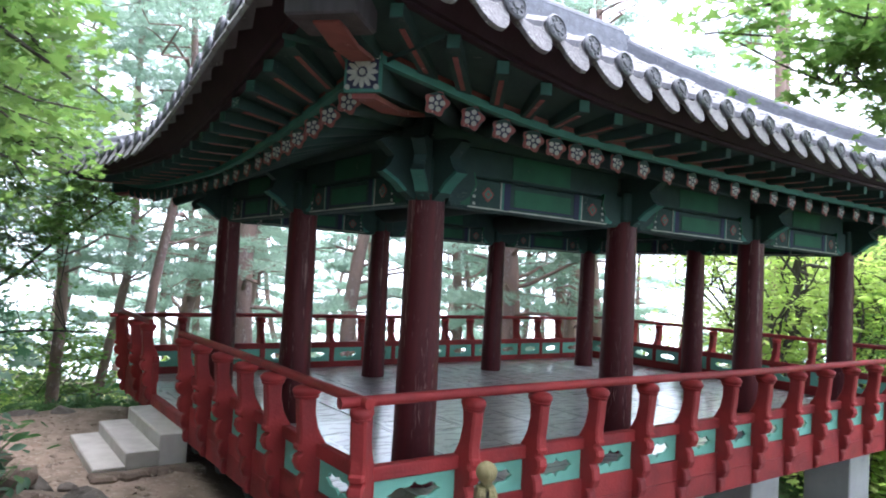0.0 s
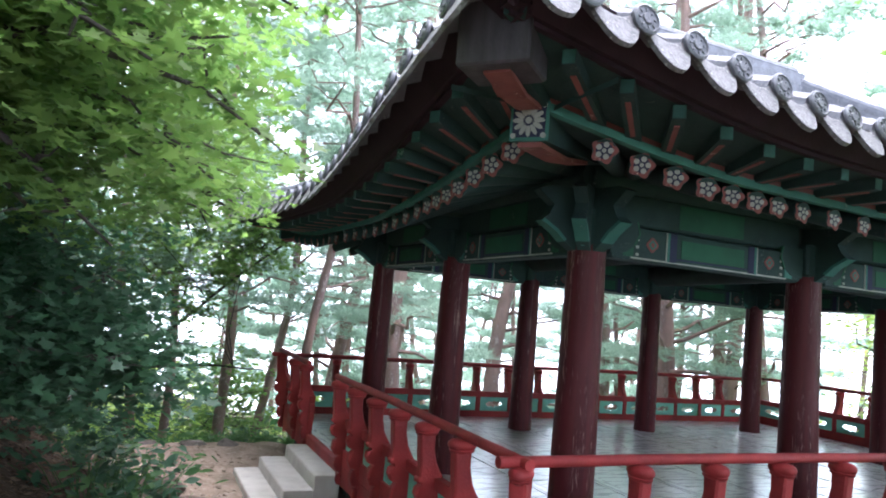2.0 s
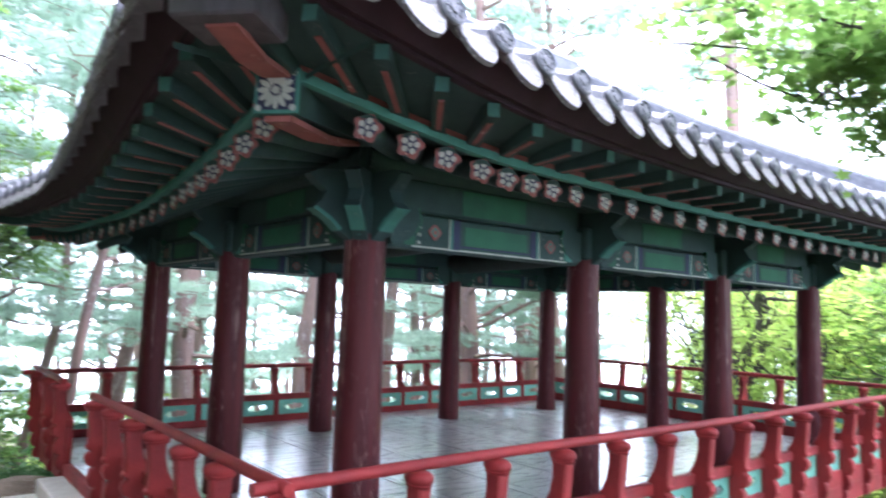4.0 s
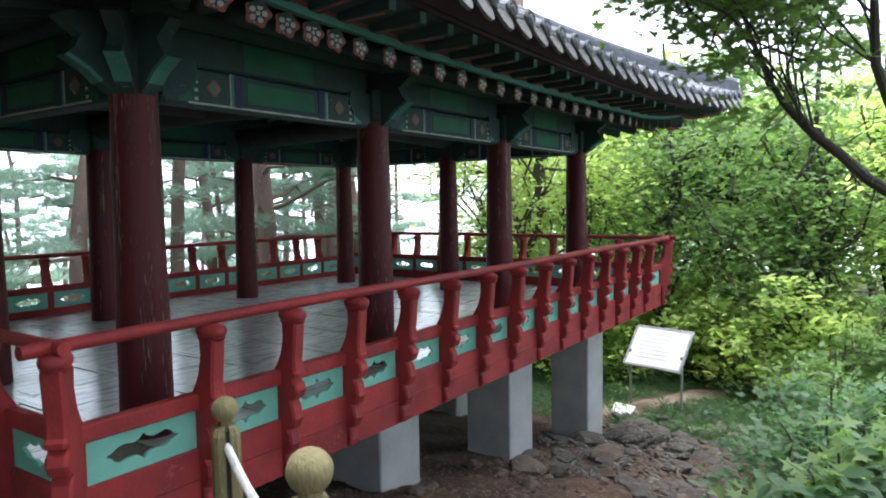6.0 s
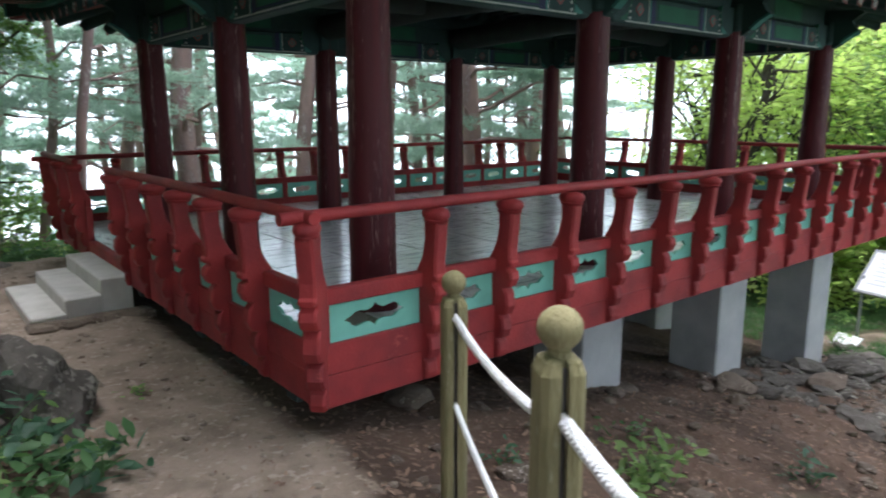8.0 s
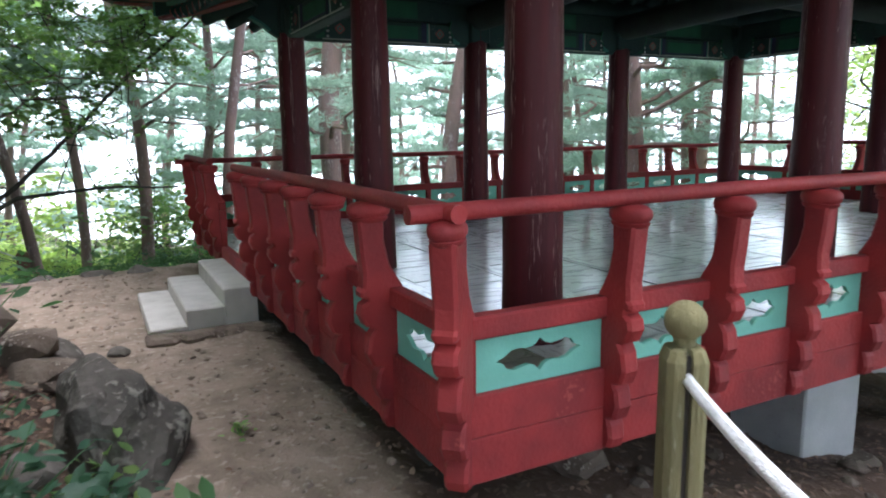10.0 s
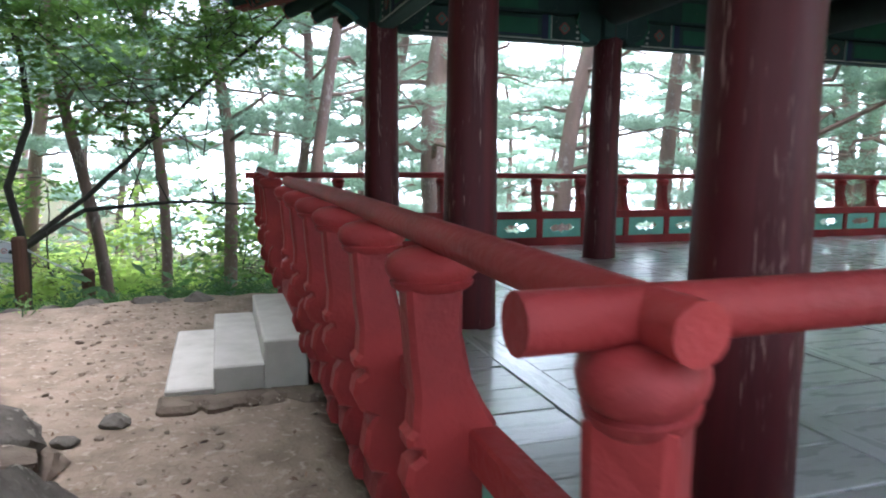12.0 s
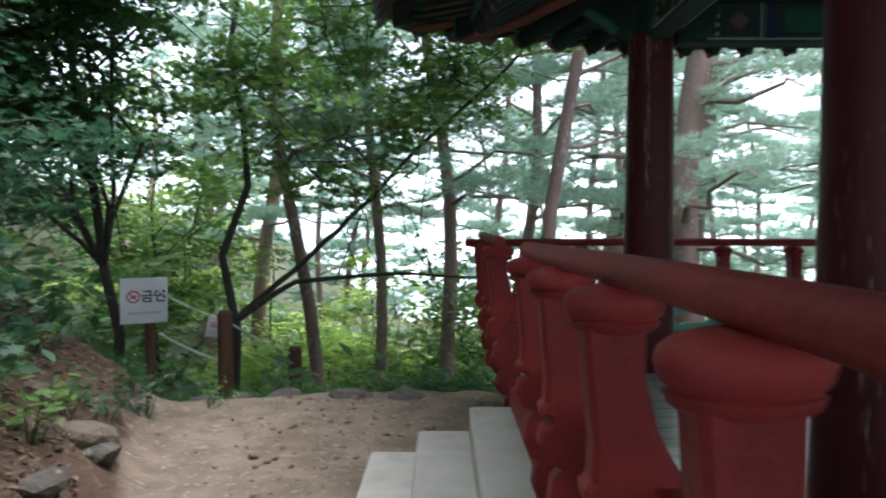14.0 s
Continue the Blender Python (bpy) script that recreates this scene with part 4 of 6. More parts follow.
for i, x in enumerate(CX):
    for j, y in enumerate(CY):
        if j == 1 and 0 < i < 3:
            continue
        out = []
        if j == 0:
            out.append(-90)
        if j == 2:
            out.append(90)
        if i == 0:
            out.append(180)
        if i == 3:
            out.append(0)
        arms = []
        if j != 1:
            arms += ([0] if i < 3 else []) + ([180] if i > 0 else [])
        if i in (0, 3):
            arms += ([90] if j < 2 else []) + ([-90] if j > 0 else [])
        if len(out) == 2:
            out.append({(0, 0): -135, (3, 0): -45, (3, 2): 45, (0, 2): 135}[(i, j)])
        bracket(x, y, out, arms)

frame_in = thing("ceiling", "near-black boarded ceiling with heavy cross beams", "ceiling", kind="structure")
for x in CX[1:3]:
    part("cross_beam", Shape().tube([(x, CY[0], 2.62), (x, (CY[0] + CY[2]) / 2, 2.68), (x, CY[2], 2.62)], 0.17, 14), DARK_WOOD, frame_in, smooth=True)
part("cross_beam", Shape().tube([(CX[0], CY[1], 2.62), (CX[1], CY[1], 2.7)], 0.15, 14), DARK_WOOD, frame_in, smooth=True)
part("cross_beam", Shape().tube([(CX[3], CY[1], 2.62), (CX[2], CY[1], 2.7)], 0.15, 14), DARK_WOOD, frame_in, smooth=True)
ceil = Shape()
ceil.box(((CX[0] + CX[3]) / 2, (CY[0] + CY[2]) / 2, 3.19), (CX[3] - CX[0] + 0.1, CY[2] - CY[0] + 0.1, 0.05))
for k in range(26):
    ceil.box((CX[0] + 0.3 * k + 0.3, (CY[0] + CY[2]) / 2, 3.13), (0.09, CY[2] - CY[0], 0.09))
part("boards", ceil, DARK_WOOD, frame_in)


# ---- plants: leaf clouds, twigs and trees ----
nrng = np.random.default_rng(7)
MAPLE = (np.array([(0, -0.42), (0.10, -0.16), (0.44, -0.30), (0.27, -0.02), (0.52, 0.16), (0.19, 0.17), (0, 0.58), (-0.19, 0.17), (-0.52, 0.16), (-0.27, -0.02), (-0.44, -0.30), (-0.10, -0.16)]), [(0, 1, 11), (1, 2, 3), (3, 4, 5), (5, 6, 7), (7, 8, 9), (9, 10, 11), (1, 3, 9, 11), (3, 5, 7, 9)])
OVAL = (np.array([(0, -0.5), (0.22, -0.12), (0.2, 0.2), (0, 0.55), (-0.2, 0.2), (-0.22, -0.12)]), [(0, 1, 2, 3), (0, 3, 4, 5)])
SPEAR = (np.array([(0, -0.5), (0.13, 0.0), (0, 0.6), (-0.13, 0.0)]), [(0, 1, 2, 3)])


def leaf_mesh(name, points, size, shape, mat, droop=0.35, spread=0.45):
    """Many single leaves at points, near level, each with a fold and a lean of its own."""
    tmpl, tfaces = shape
    n, k = len(points), len(tmpl)
    ang = nrng.uniform(0, 2 * np.pi, n)
    nz = np.stack([nrng.normal(0, spread, n), nrng.normal(0, spread, n), np.ones(n)], 1)
    nz /= np.linalg.norm(nz, axis=1, keepdims=True)
    ax = np.stack([np.cos(ang), np.sin(ang), nrng.normal(-droop, 0.2, n)], 1)
    ax -= nz * (ax * nz).sum(1, keepdims=True)
    ax /= np.linalg.norm(ax, axis=1, keepdims=True)
    bx = np.cross(ax, nz)
    sz = size * nrng.uniform(0.65, 1.3, n)[:, None, None]
    fold = (0.22 * np.abs(tmpl[:, 0]))[None, :, None]
    v = points[:, None, :] + sz * (bx[:, None, :] * tmpl[None, :, :1] + ax[:, None, :] * tmpl[None, :, 1:] + nz[:, None, :] * fold)
    v = v.reshape(-1, 3)
    me = bpy.data.meshes.new(name)
    loops = np.concatenate([np.array(f) for f in tfaces])
    lens = np.array([len(f) for f in tfaces])
    all_loops = (loops[None, :] + (np.arange(n) * k)[:, None]).ravel()
    starts1 = np.concatenate([[0], np.cumsum(lens)[:-1]])
    starts = (starts1[None, :] + (np.arange(n) * len(loops))[:, None]).ravel()
    me.vertices.add(len(v))
    me.vertices.foreach_set("co", v.ravel())
    me.loops.add(len(all_loops))
    me.loops.foreach_set("vertex_index", all_loops.astype(np.int32))
    me.polygons.add(len(starts))
    me.polygons.foreach_set("loop_start", starts.astype(np.int32))
    me.update(calc_edges=True)
    me.validate()
    me.materials.append(mat)
    return me


def needle_mesh(name, centres, length, width, mat, per=12):
    """Tufts of thin needles at centres."""
    n = len(centres)
    d = nrng.normal(0, 1, (n, per, 3))
    d[:, :, 2] = np.abs(d[:, :, 2]) * 0.6 + 0.15
    d /= np.linalg.norm(d, axis=2, keepdims=True)
    side = np.cross(d, nrng.normal(0, 1, (n, per, 3)))
    side /= np.linalg.norm(side, axis=2, keepdims=True)
    ln = length * nrng.uniform(0.6, 1.2, (n, per, 1))
    c = centres[:, None, :]
    tri = np.stack([c - side * width / 2, c + side * width / 2, c + d * ln], 2).reshape(-1, 3)
    me = bpy.data.meshes.new(name)
    m = n * per
    me.vertices.add(m * 3)
    me.vertices.foreach_set("co", tri.ravel())
    me.loops.add(m * 3)
    me.loops.foreach_set("vertex_index", np.arange(m * 3, dtype=np.int32))
    me.polygons.add(m)
    me.polygons.foreach_set("loop_start", np.arange(0, m * 3, 3, dtype=np.int32))
    me.update(calc_edges=True)
    me.materials.append(mat)
    return me


def wander(rng, start, end, steps, jitter, sag=0.0):
    start, end = Vector(start), Vector(end)
    pts = []
    for i in range(steps + 1):
        f = i / steps
        p = start.lerp(end, f)
        w = jitter * math.sin(math.pi * f)
        pts.append(p + Vector((rng.gauss(0, w), rng.gauss(0, w), rng.gauss(0, w * 0.6) + sag * math.sin(math.pi * f))))
    return pts


def taper(r0, r1, n):
    return [r0 + (r1 - r0) * i / (n - 1) for i in range(n)]


def sprays(rng, limbs, count, reach, flat):
    """Points for leaves: level sprays along the outer parts of limbs."""
    out = []
    weights = [max(0.2, (l[-1] - l[0]).length) for l in limbs]
    total = sum(weights)
    for l, w in zip(limbs, weights):
        m = int(count * w / total)
        clumps = max(2, m // 55)
        for _ in range(clumps):
            f = rng.uniform(0.25, 1.0)
            i = min(int(f * (len(l) - 1)), len(l) - 2)
            c = l[i].lerp(l[i + 1], f * (len(l) - 1) - i)
            r = reach * rng.uniform(0.5, 1.2)
            c = c + Vector((rng.gauss(0, reach * 0.5), rng.gauss(0, reach * 0.5), rng.gauss(0, reach * 0.3)))
            tilt = (rng.gauss(0, 0.2), rng.gauss(0, 0.2))
            k = m // clumps
            rr = r * np.sqrt(nrng.uniform(0, 1, k))
            th = nrng.uniform(0, 2 * np.pi, k)
            x, y = rr * np.cos(th), rr * np.sin(th)
            z = nrng.normal(0, r * flat, k) + x * tilt[0] + y * tilt[1] - 0.12 * rr * rr / max(r, 0.1)
            out.append(np.stack([c.x + x, c.y + y, c.z + z], 1))
    return np.concatenate(out)


def broadleaf(name, base, top, limbs_to, seed, leaves, size, mat, shape=MAPLE, radius=0.09, reach=0.45, flat=0.14, label="", category="tree", bark=None, start=(0.3, 0.8), keep=None, group="", stems=()):
    """A tree or shrub: trunk, limbs that reach the given points, and a crown of single leaves in level sprays."""
    rng = random.Random(seed)
    base, top = Vector(base), Vector(top)
    t = thing(name, label, category, group, at=base)
    trunk = wander(rng, (0, 0, -0.3), top - base, 8, 0.05 * (top - base).length * 0.4)
    part("trunk", Shape().tube(trunk, taper(radius, radius * 0.35, 9), 9), bark or BARK_GREY, t, smooth=True)
    limbs = []
    for path in stems:
        l = [Vector(p) - base for p in path]
        fine = []
        for p, q in zip(l, l[1:]):
            fine += [p.lerp(q, f / 4) + Vector((rng.gauss(0, 0.012), rng.gauss(0, 0.012), rng.gauss(0, 0.012))) for f in range(4)]
        fine.append(l[-1])
        part("limb", Shape().tube(fine, taper(radius * 0.62, 0.012, len(fine)), 8), bark or BARK_GREY, t, smooth=True)
        limbs.append(fine[len(fine) // 2:])
    twigs = Shape()
    for p in limbs_to:
        f = rng.uniform(*start)
        s = trunk[int(f * 8)]
        if stems:
            s = rng.choice([q for fork in limbs[:len(stems)] for q in fork[:-2]])
        l = wander(rng, s, Vector(p) - base, 7, 0.06 * (Vector(p) - base - s).length, 0.10 * (Vector(p) - base - s).length)
        limbs.append(l)
        r0 = radius * (0.16 if stems else 0.5) * (1 - 0.4 * f)
        part("limb", Shape().tube(l, taper(r0, 0.006, 8), 7), bark or BARK_GREY, t, smooth=True)
        for _ in range(5):
            i = rng.randrange(2, 7)
            q = l[i] + Vector((rng.gauss(0, 0.5), rng.gauss(0, 0.5), rng.gauss(0.05, 0.2))) * max(0.5, reach * 1.4)
            tw = wander(rng, l[i], q, 4, 0.04)
            twigs.tube(tw, taper(0.010, 0.003, 5), 5)
            limbs.append(tw)
    tagged(part("twig", twigs, bark or BARK_GREY, t), kind="stuff")
    pts = sprays(rng, limbs, leaves, reach, flat)
    if keep:
        world_pts = pts + np.array(base)
        pts = pts[keep(world_pts)]
    part("crown", leaf_mesh("crown", pts, size, shape, mat), None, t)
    return t


def pine(x, y, height, radius, lean, seed, near=True, low=0.15, label="tall red pine with flaking bark and layered needle pads"):
    """A pine: bare tapered trunk, crooked level limbs and flat pads of needle tufts."""
    rng = random.Random(seed)
    z0 = ground_z(x, y, False) - 0.3
    t = thing("pine_tree", label, "tree", "pines on the slope below", at=(x, y, z0))
    trunk = []
    for i in range(15):
        f = i / 14
        trunk.append(Vector((lean[0] * f + 0.22 * (math.sin(f * 9 + seed) - math.sin(seed)) * min(1, 3 * f), lean[1] * f + 0.15 * math.cos(f * 6 + seed) * f, height * f)))
    part("trunk", Shape().tube(trunk, [radius * (1.15 - 0.8 * i / 14) for i in range(15)], 10), BARK_PINE, t, smooth=True)
    limbs, pads = Shape(), []
    n = 34 if near else 24
    for k in range(n):
        f = low + (0.98 - low) * (k + rng.random()) / n
        i = min(int(f * 14), 13)
        s = trunk[i].lerp(trunk[i + 1], f * 14 - i)
        w = rng.uniform(0, 2 * math.pi)
        ln = (1.2 + 2.2 * (1 - f)) * rng.uniform(0.6, 1.2) * height / 15
        e = s + Vector((math.cos(w) * ln, math.sin(w) * ln, rng.uniform(-0.15, 0.3) * ln))
        l = wander(rng, s, e, 5, 0.08 * ln, 0.08 * ln)
        limbs.tube(l, taper(radius * 0.20 + 0.012, 0.008, 6), 5)
        if rng.random() < 0.12:
            continue
        for m in range(3):
            c = l[rng.randrange(2, 6)] + Vector((rng.gauss(0, 0.3), rng.gauss(0, 0.3), rng.uniform(0, 0.12)))
            r = rng.uniform(0.35, 0.8)
            cnt = 34 if near else 20
            rr, th = r * np.sqrt(nrng.uniform(0, 1, cnt)), nrng.uniform(0, 2 * np.pi, cnt)
            pads.append(np.stack([c.x + rr * np.cos(th), c.y + rr * np.sin(th), c.z + nrng.normal(0.05, 0.07, cnt)], 1))
    tagged(part("limb", limbs, BARK_PINE, t), kind="stuff")
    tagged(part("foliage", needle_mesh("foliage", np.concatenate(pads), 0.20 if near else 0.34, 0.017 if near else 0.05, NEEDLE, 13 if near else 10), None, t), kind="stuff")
    return t


# pines behind the pavilion
for k, (x, y, h, r, lean) in enumerate((
    (8.18, 13.1, 15, 0.24, (0.2, 0.3)), (5.85, 18.1, 17, 0.24, (3.0, 0.5)), (2.87, 16.5, 16, 0.26, (0.5, 0.2)), (1.4, 18.0, 16, 0.17, (1.8, 0.0)),
    (-0.2, 13.6, 15, 0.11, (0.6, 0.0)), (-0.4, 17.3, 16, 0.13, (0.9, 0.0)), (-1.3, 15.6, 14, 0.14, (-0.5, 0.3)), (-2.4, 15.8, 15, 0.11, (0.5, 0.2)),
    (-2.9, 13.9, 13, 0.10, (-0.5, 0.2)), (4.4, 21.0, 18, 0.2, (0.8, 0.4)), (-5.0, 18.5, 15, 0.17, (0.3, 0.2)), (11.0, 19.0, 18, 0.2, (-0.6, 0.2)), (9.6, 15.5, 18, 0.2, (0.5, 0.2)), (13.5, 16.5, 19, 0.22, (0.3, 0.0)), (12.0, 13.2, 17, 0.18, (-0.8, 0.2)))):
    pine(x + 0.15, y, h, r if x > 1 else 0.8 * r, lean, k, True, 0.26)
for k, (x, y, h) in enumerate(((9.0, 17.5, 25), (13.0, 15.5, 26), (16.5, 10.8, 25), (19.5, 12.0, 27))):
    pine(x, y, h, 0.20, (0.6 - 0.3 * (k % 4), 0.3), 60 + k, False, 0.5)
prng = random.Random(21)
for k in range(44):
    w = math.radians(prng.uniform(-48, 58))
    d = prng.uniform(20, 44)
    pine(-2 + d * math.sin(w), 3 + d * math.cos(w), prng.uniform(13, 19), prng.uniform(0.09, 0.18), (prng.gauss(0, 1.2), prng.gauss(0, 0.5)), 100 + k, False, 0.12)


# leafy bough over the path at the start
def clear_of_sign(p):
    """Keeps low sprays from hanging in front of the no-smoking board."""
    return ~((p[:, 2] < 1.15) & (p[:, 0] > -5.4) & (p[:, 1] < 12.8))


def above_bank(p):
    """Lets the bare earth bank show under the shrubs, and keeps their leaves off the path."""
    return clear_of_eaves(p) & ((p[:, 2] > 0.75) | (p[:, 0] < -4.1))


def clear_of_eaves(p):
    """Keeps leaves off the path below head height and out of the roof."""
    x, y, z = p[:, 0], p[:, 1], p[:, 2]
    low = (z < 2.05) & (x > -2.5 - 0.10 * (y - 4))
    roofed = (x > -1.9) & (y > 2.9) & (y < 12.2)
    walk_zone = (x > -3.9) & (y < 2.7) & (z < 3.4)
    return ~(low | roofed | walk_zone)


broadleaf("maple_tree", (-4.9, 4.6, ground_z(-4.9, 4.6)), (-4.5, 4.4, 4.6),
          [(-2.5, 3.0, 3.25), (-2.7, 3.9, 2.9), (-2.25, 4.4, 3.5), (-3.0, 3.2, 2.5), (-2.9, 5.2, 2.6), (-2.4, 5.6, 3.4), (-3.2, 4.2, 3.9), (-2.3, 2.9, 3.75), (-3.4, 3.0, 3.3), (-3.6, 5.6, 3.6), (-3.0, 6.5, 3.0), (-2.6, 6.8, 3.9), (-3.1, 4.6, 1.9), (-3.3, 5.7, 1.7), (-2.55, 3.6, 2.4), (-2.6, 4.6, 2.3), (-2.7, 3.3, 2.9), (-2.75, 5.0, 3.2), (-2.35, 3.9, 3.1), (-2.9, 3.7, 3.5), (-3.3, 3.4, 2.7), (-3.6, 4.0, 2.9), (-3.4, 4.6, 2.5), (-3.7, 4.8, 3.3), (-3.1, 5.6, 2.9), (-3.0, 5.9, 3.5), (-3.5, 3.6, 3.9), (-2.15, 6.5, 2.4), (-2.2, 7.2, 2.8), (-2.3, 6.0, 2.3), (-2.4, 7.5, 2.3), (-2.6, 8.0, 2.7), (-2.1, 5.4, 2.7)],
          3, 25000, 0.09, LEAF_BRIGHT, reach=0.40, radius=0.11, label="leafy maple bough with fresh green leaves over the path", keep=clear_of_eaves, group="trees beside the path")
broadleaf("bank_shrub", (-3.9, 5.0, ground_z(-3.9, 5.0)), (-3.7, 5.0, 1.9),
          [(-2.95, 4.4, 1.3), (-2.9, 5.3, 1.1), (-3.0, 6.2, 1.4), (-3.1, 4.9, 1.8), (-3.3, 6.8, 1.5), (-3.6, 5.9, 2.0), (-3.4, 5.5, 1.7), (-3.5, 4.6, 1.5), (-3.8, 5.2, 1.6), (-3.9, 6.3, 1.5), (-3.5, 6.6, 1.1), (-4.2, 5.6, 1.9)],
          5, 13000, 0.085, LEAF_DEEP, reach=0.34, radius=0.05, flat=0.25, label="dark green leafy shrub on the earth bank", category="shrub", keep=above_bank, group="shrubs on the bank")
broadleaf("bank_shrub", (-4.6, 8.2, ground_z(-4.6, 8.2)), (-4.3, 8.2, 2.6),
          [(-3.6, 7.6, 1.2), (-3.7, 8.6, 1.3), (-3.5, 8.1, 2.0), (-3.9, 9.3, 1.6), (-4.2, 9.9, 1.2), (-3.9, 7.0, 2.2), (-4.3, 8.8, 2.8), (-4.0, 9.8, 2.4), (-4.4, 10.6, 1.0), (-4.8, 9.5, 2.2)],
          6, 6500, 0.085, LEAF_DEEP, reach=0.42, radius=0.06, flat=0.25, label="dark green leafy shrub on the earth bank", category="shrub", keep=clear_of_eaves, group="shrubs on the bank")
for k, (x, y, tips) in enumerate((
    (-4.0, 7.9, [(-3.5, 7.5, 0.5), (-3.5, 8.1, 0.6), (-3.7, 8.6, 0.9), (-3.8, 7.4, 1.1), (-4.0, 8.0, 1.5), (-4.2, 8.6, 1.6)]),
    (-4.9, 9.8, [(-4.6, 9.3, 0.6), (-4.9, 9.2, 0.9), (-5.0, 9.9, 1.1), (-5.2, 10.3, 1.0)]))):
    broadleaf("bank_shrub", (x, y, ground_z(x, y)), (x, y, ground_z(x, y) + 0.8), tips, 500 + k, 2600, 0.075, LEAF_DEEP, MAPLE, radius=0.03, reach=0.30, flat=0.3,
              label="low dark green shrub spreading over the earth bank", category="shrub", keep=clear_of_eaves, group="shrubs on the bank", start=(0.05, 0.6))

# maples at the edge of the flat ground
broadleaf("maple_tree", (-3.75, 13.2, ground_z(-3.75, 13.2)), (-3.5, 13.1, 4.6),
          [(0.0, 13.2, 3.9), (-1.2, 12.6, 3.0), (-2.4, 12.1, 3.2), (-3.3, 11.6, 3.0), (-4.3, 11.5, 3.3), (-2.8, 12.6, 4.3), (-1.9, 13.4, 4.4), (-3.8, 12.3, 4.6), (-2.0, 12.4, 2.2), (-4.6, 12.6, 2.4), (-3.0, 11.9, 2.1), (-3.0, 11.5, 5.0), (-4.2, 11.0, 5.4), (-2.2, 12.2, 5.2)],
          8, 15000, 0.09, LEAF_BRIGHT, reach=0.50, flat=0.09, radius=0.062, label="slender maple with layered green leaf sprays", group="trees beside the path", start=(0.15, 0.7), keep=clear_of_sign,
          stems=[[(-3.72, 13.2, -0.2), (-2.95, 13.2, 0.5), (-2.28, 13.2, 1.1), (-1.25, 13.2, 2.14), (-0.18, 13.2, 3.1), (0.6, 13.2, 3.9)], [(-3.6, 13.1, -0.1), (-2.9, 13.0, 0.35), (-1.9, 12.9, 0.45), (-0.8, 12.9, 0.42)]])
broadleaf("maple_tree", (-4.9, 12.9, ground_z(-4.9, 12.9)), (-5.3, 12.4, 5.4),
          [(-4.4, 11.2, 3.4), (-5.2, 10.9, 2.8), (-5.9, 11.4, 3.6), (-4.0, 11.0, 4.4), (-5.0, 10.6, 4.6), (-6.3, 11.9, 2.4), (-3.6, 10.6, 3.9), (-5.6, 10.2, 3.8), (-6.4, 10.8, 4.4), (-5.5, 11.2, 1.8), (-5.2, 10.8, 5.6), (-6.0, 10.4, 5.2), (-4.6, 10.2, 5.6)],
          9, 20000, 0.095, LEAF_GREEN, reach=0.50, flat=0.10, radius=0.065, label="slender maple with layered green leaf sprays", group="trees beside the path", start=(0.15, 0.7), keep=clear_of_sign)
broadleaf("maple_tree", (-6.2, 9.8, ground_z(-6.2, 9.8)), (-5.4, 9.4, 5.6),
          [(-4.2, 9.0, 4.2), (-4.6, 8.2, 3.7), (-5.0, 9.4, 3.4), (-4.0, 9.8, 5.0), (-3.6, 8.4, 4.6), (-5.2, 7.6, 4.4), (-3.9, 10.4, 4.2), (-4.4, 9.6, 5.4), (-5.0, 8.8, 5.2)],
          10, 17000, 0.095, LEAF_GREEN, reach=0.50, flat=0.12, radius=0.11, label="maple leaning over the bank, dense dark crown", group="trees beside the path", keep=clear_of_sign)

# tall canopy on the bank, mostly unseen, added to shade path and railing
for k, (x, y, h) in enumerate(((-7.0, 1.5, 8.5), (-8.0, 5.5, 9.0), (-7.5, 9.0, 8.0), (-6.0, -2.5, 8.5), (-3.5, -5.0, 9.0), (-10.5, 3.0, 9.0), (-10.5, 10.0, 9.0), (-9.0, 13.5, 9.0))):
    crng = random.Random(300 + k)
    z = ground_z(x, y, False)
    tips = [(x + crng.uniform(-2.4, 3.4), y + crng.uniform(-2.6, 2.6), z + h * crng.uniform(0.45, 1.05)) for _ in range(20)]
    broadleaf("forest_tree", (x, y, z), (x + 0.4, y, z + h), tips, 320 + k, 8500, 0.23, LEAF_GREEN, OVAL, radius=0.14, reach=0.8, flat=0.16, label="tall leafy tree rooted on the steep bank, added to shade the path", group="trees on the bank", start=(0.4, 0.95),
              keep=lambda p: ~((p[:, 2] < 4.6) & (p[:, 0] > -4.6)) & ~((p[:, 0] > -2.6) & (p[:, 1] > 1.5)))
for k, (x, y) in enumerate(((-6.3, 2.6), (-5.9, 5.2), (-6.0, 7.4), (-6.4, 9.4), (-6.9, 11.6), (-8.2, 7.6))):
    crng = random.Random(700 + k)
    z = ground_z(x, y, False)
    tips = [(x + crng.uniform(-1.6, 1.6), y + crng.uniform(-1.6, 1.6), z + crng.uniform(0.8, 5.0)) for _ in range(18)]
    broadleaf("bank_tree", (x, y, z), (x + 0.2, y, z + 5.0), tips, 720 + k, 6500, 0.17, LEAF_DEEP if k % 2 else LEAF_GREEN, OVAL, radius=0.07, reach=0.6, flat=0.2, label="dense dark young tree on the steep bank", group="trees on the bank", start=(0.15, 0.9),
              keep=lambda p: (p[:, 0] < -4.1 - 0.2 * np.maximum(p[:, 1] - 9, 0)) & clear_of_sign(p))

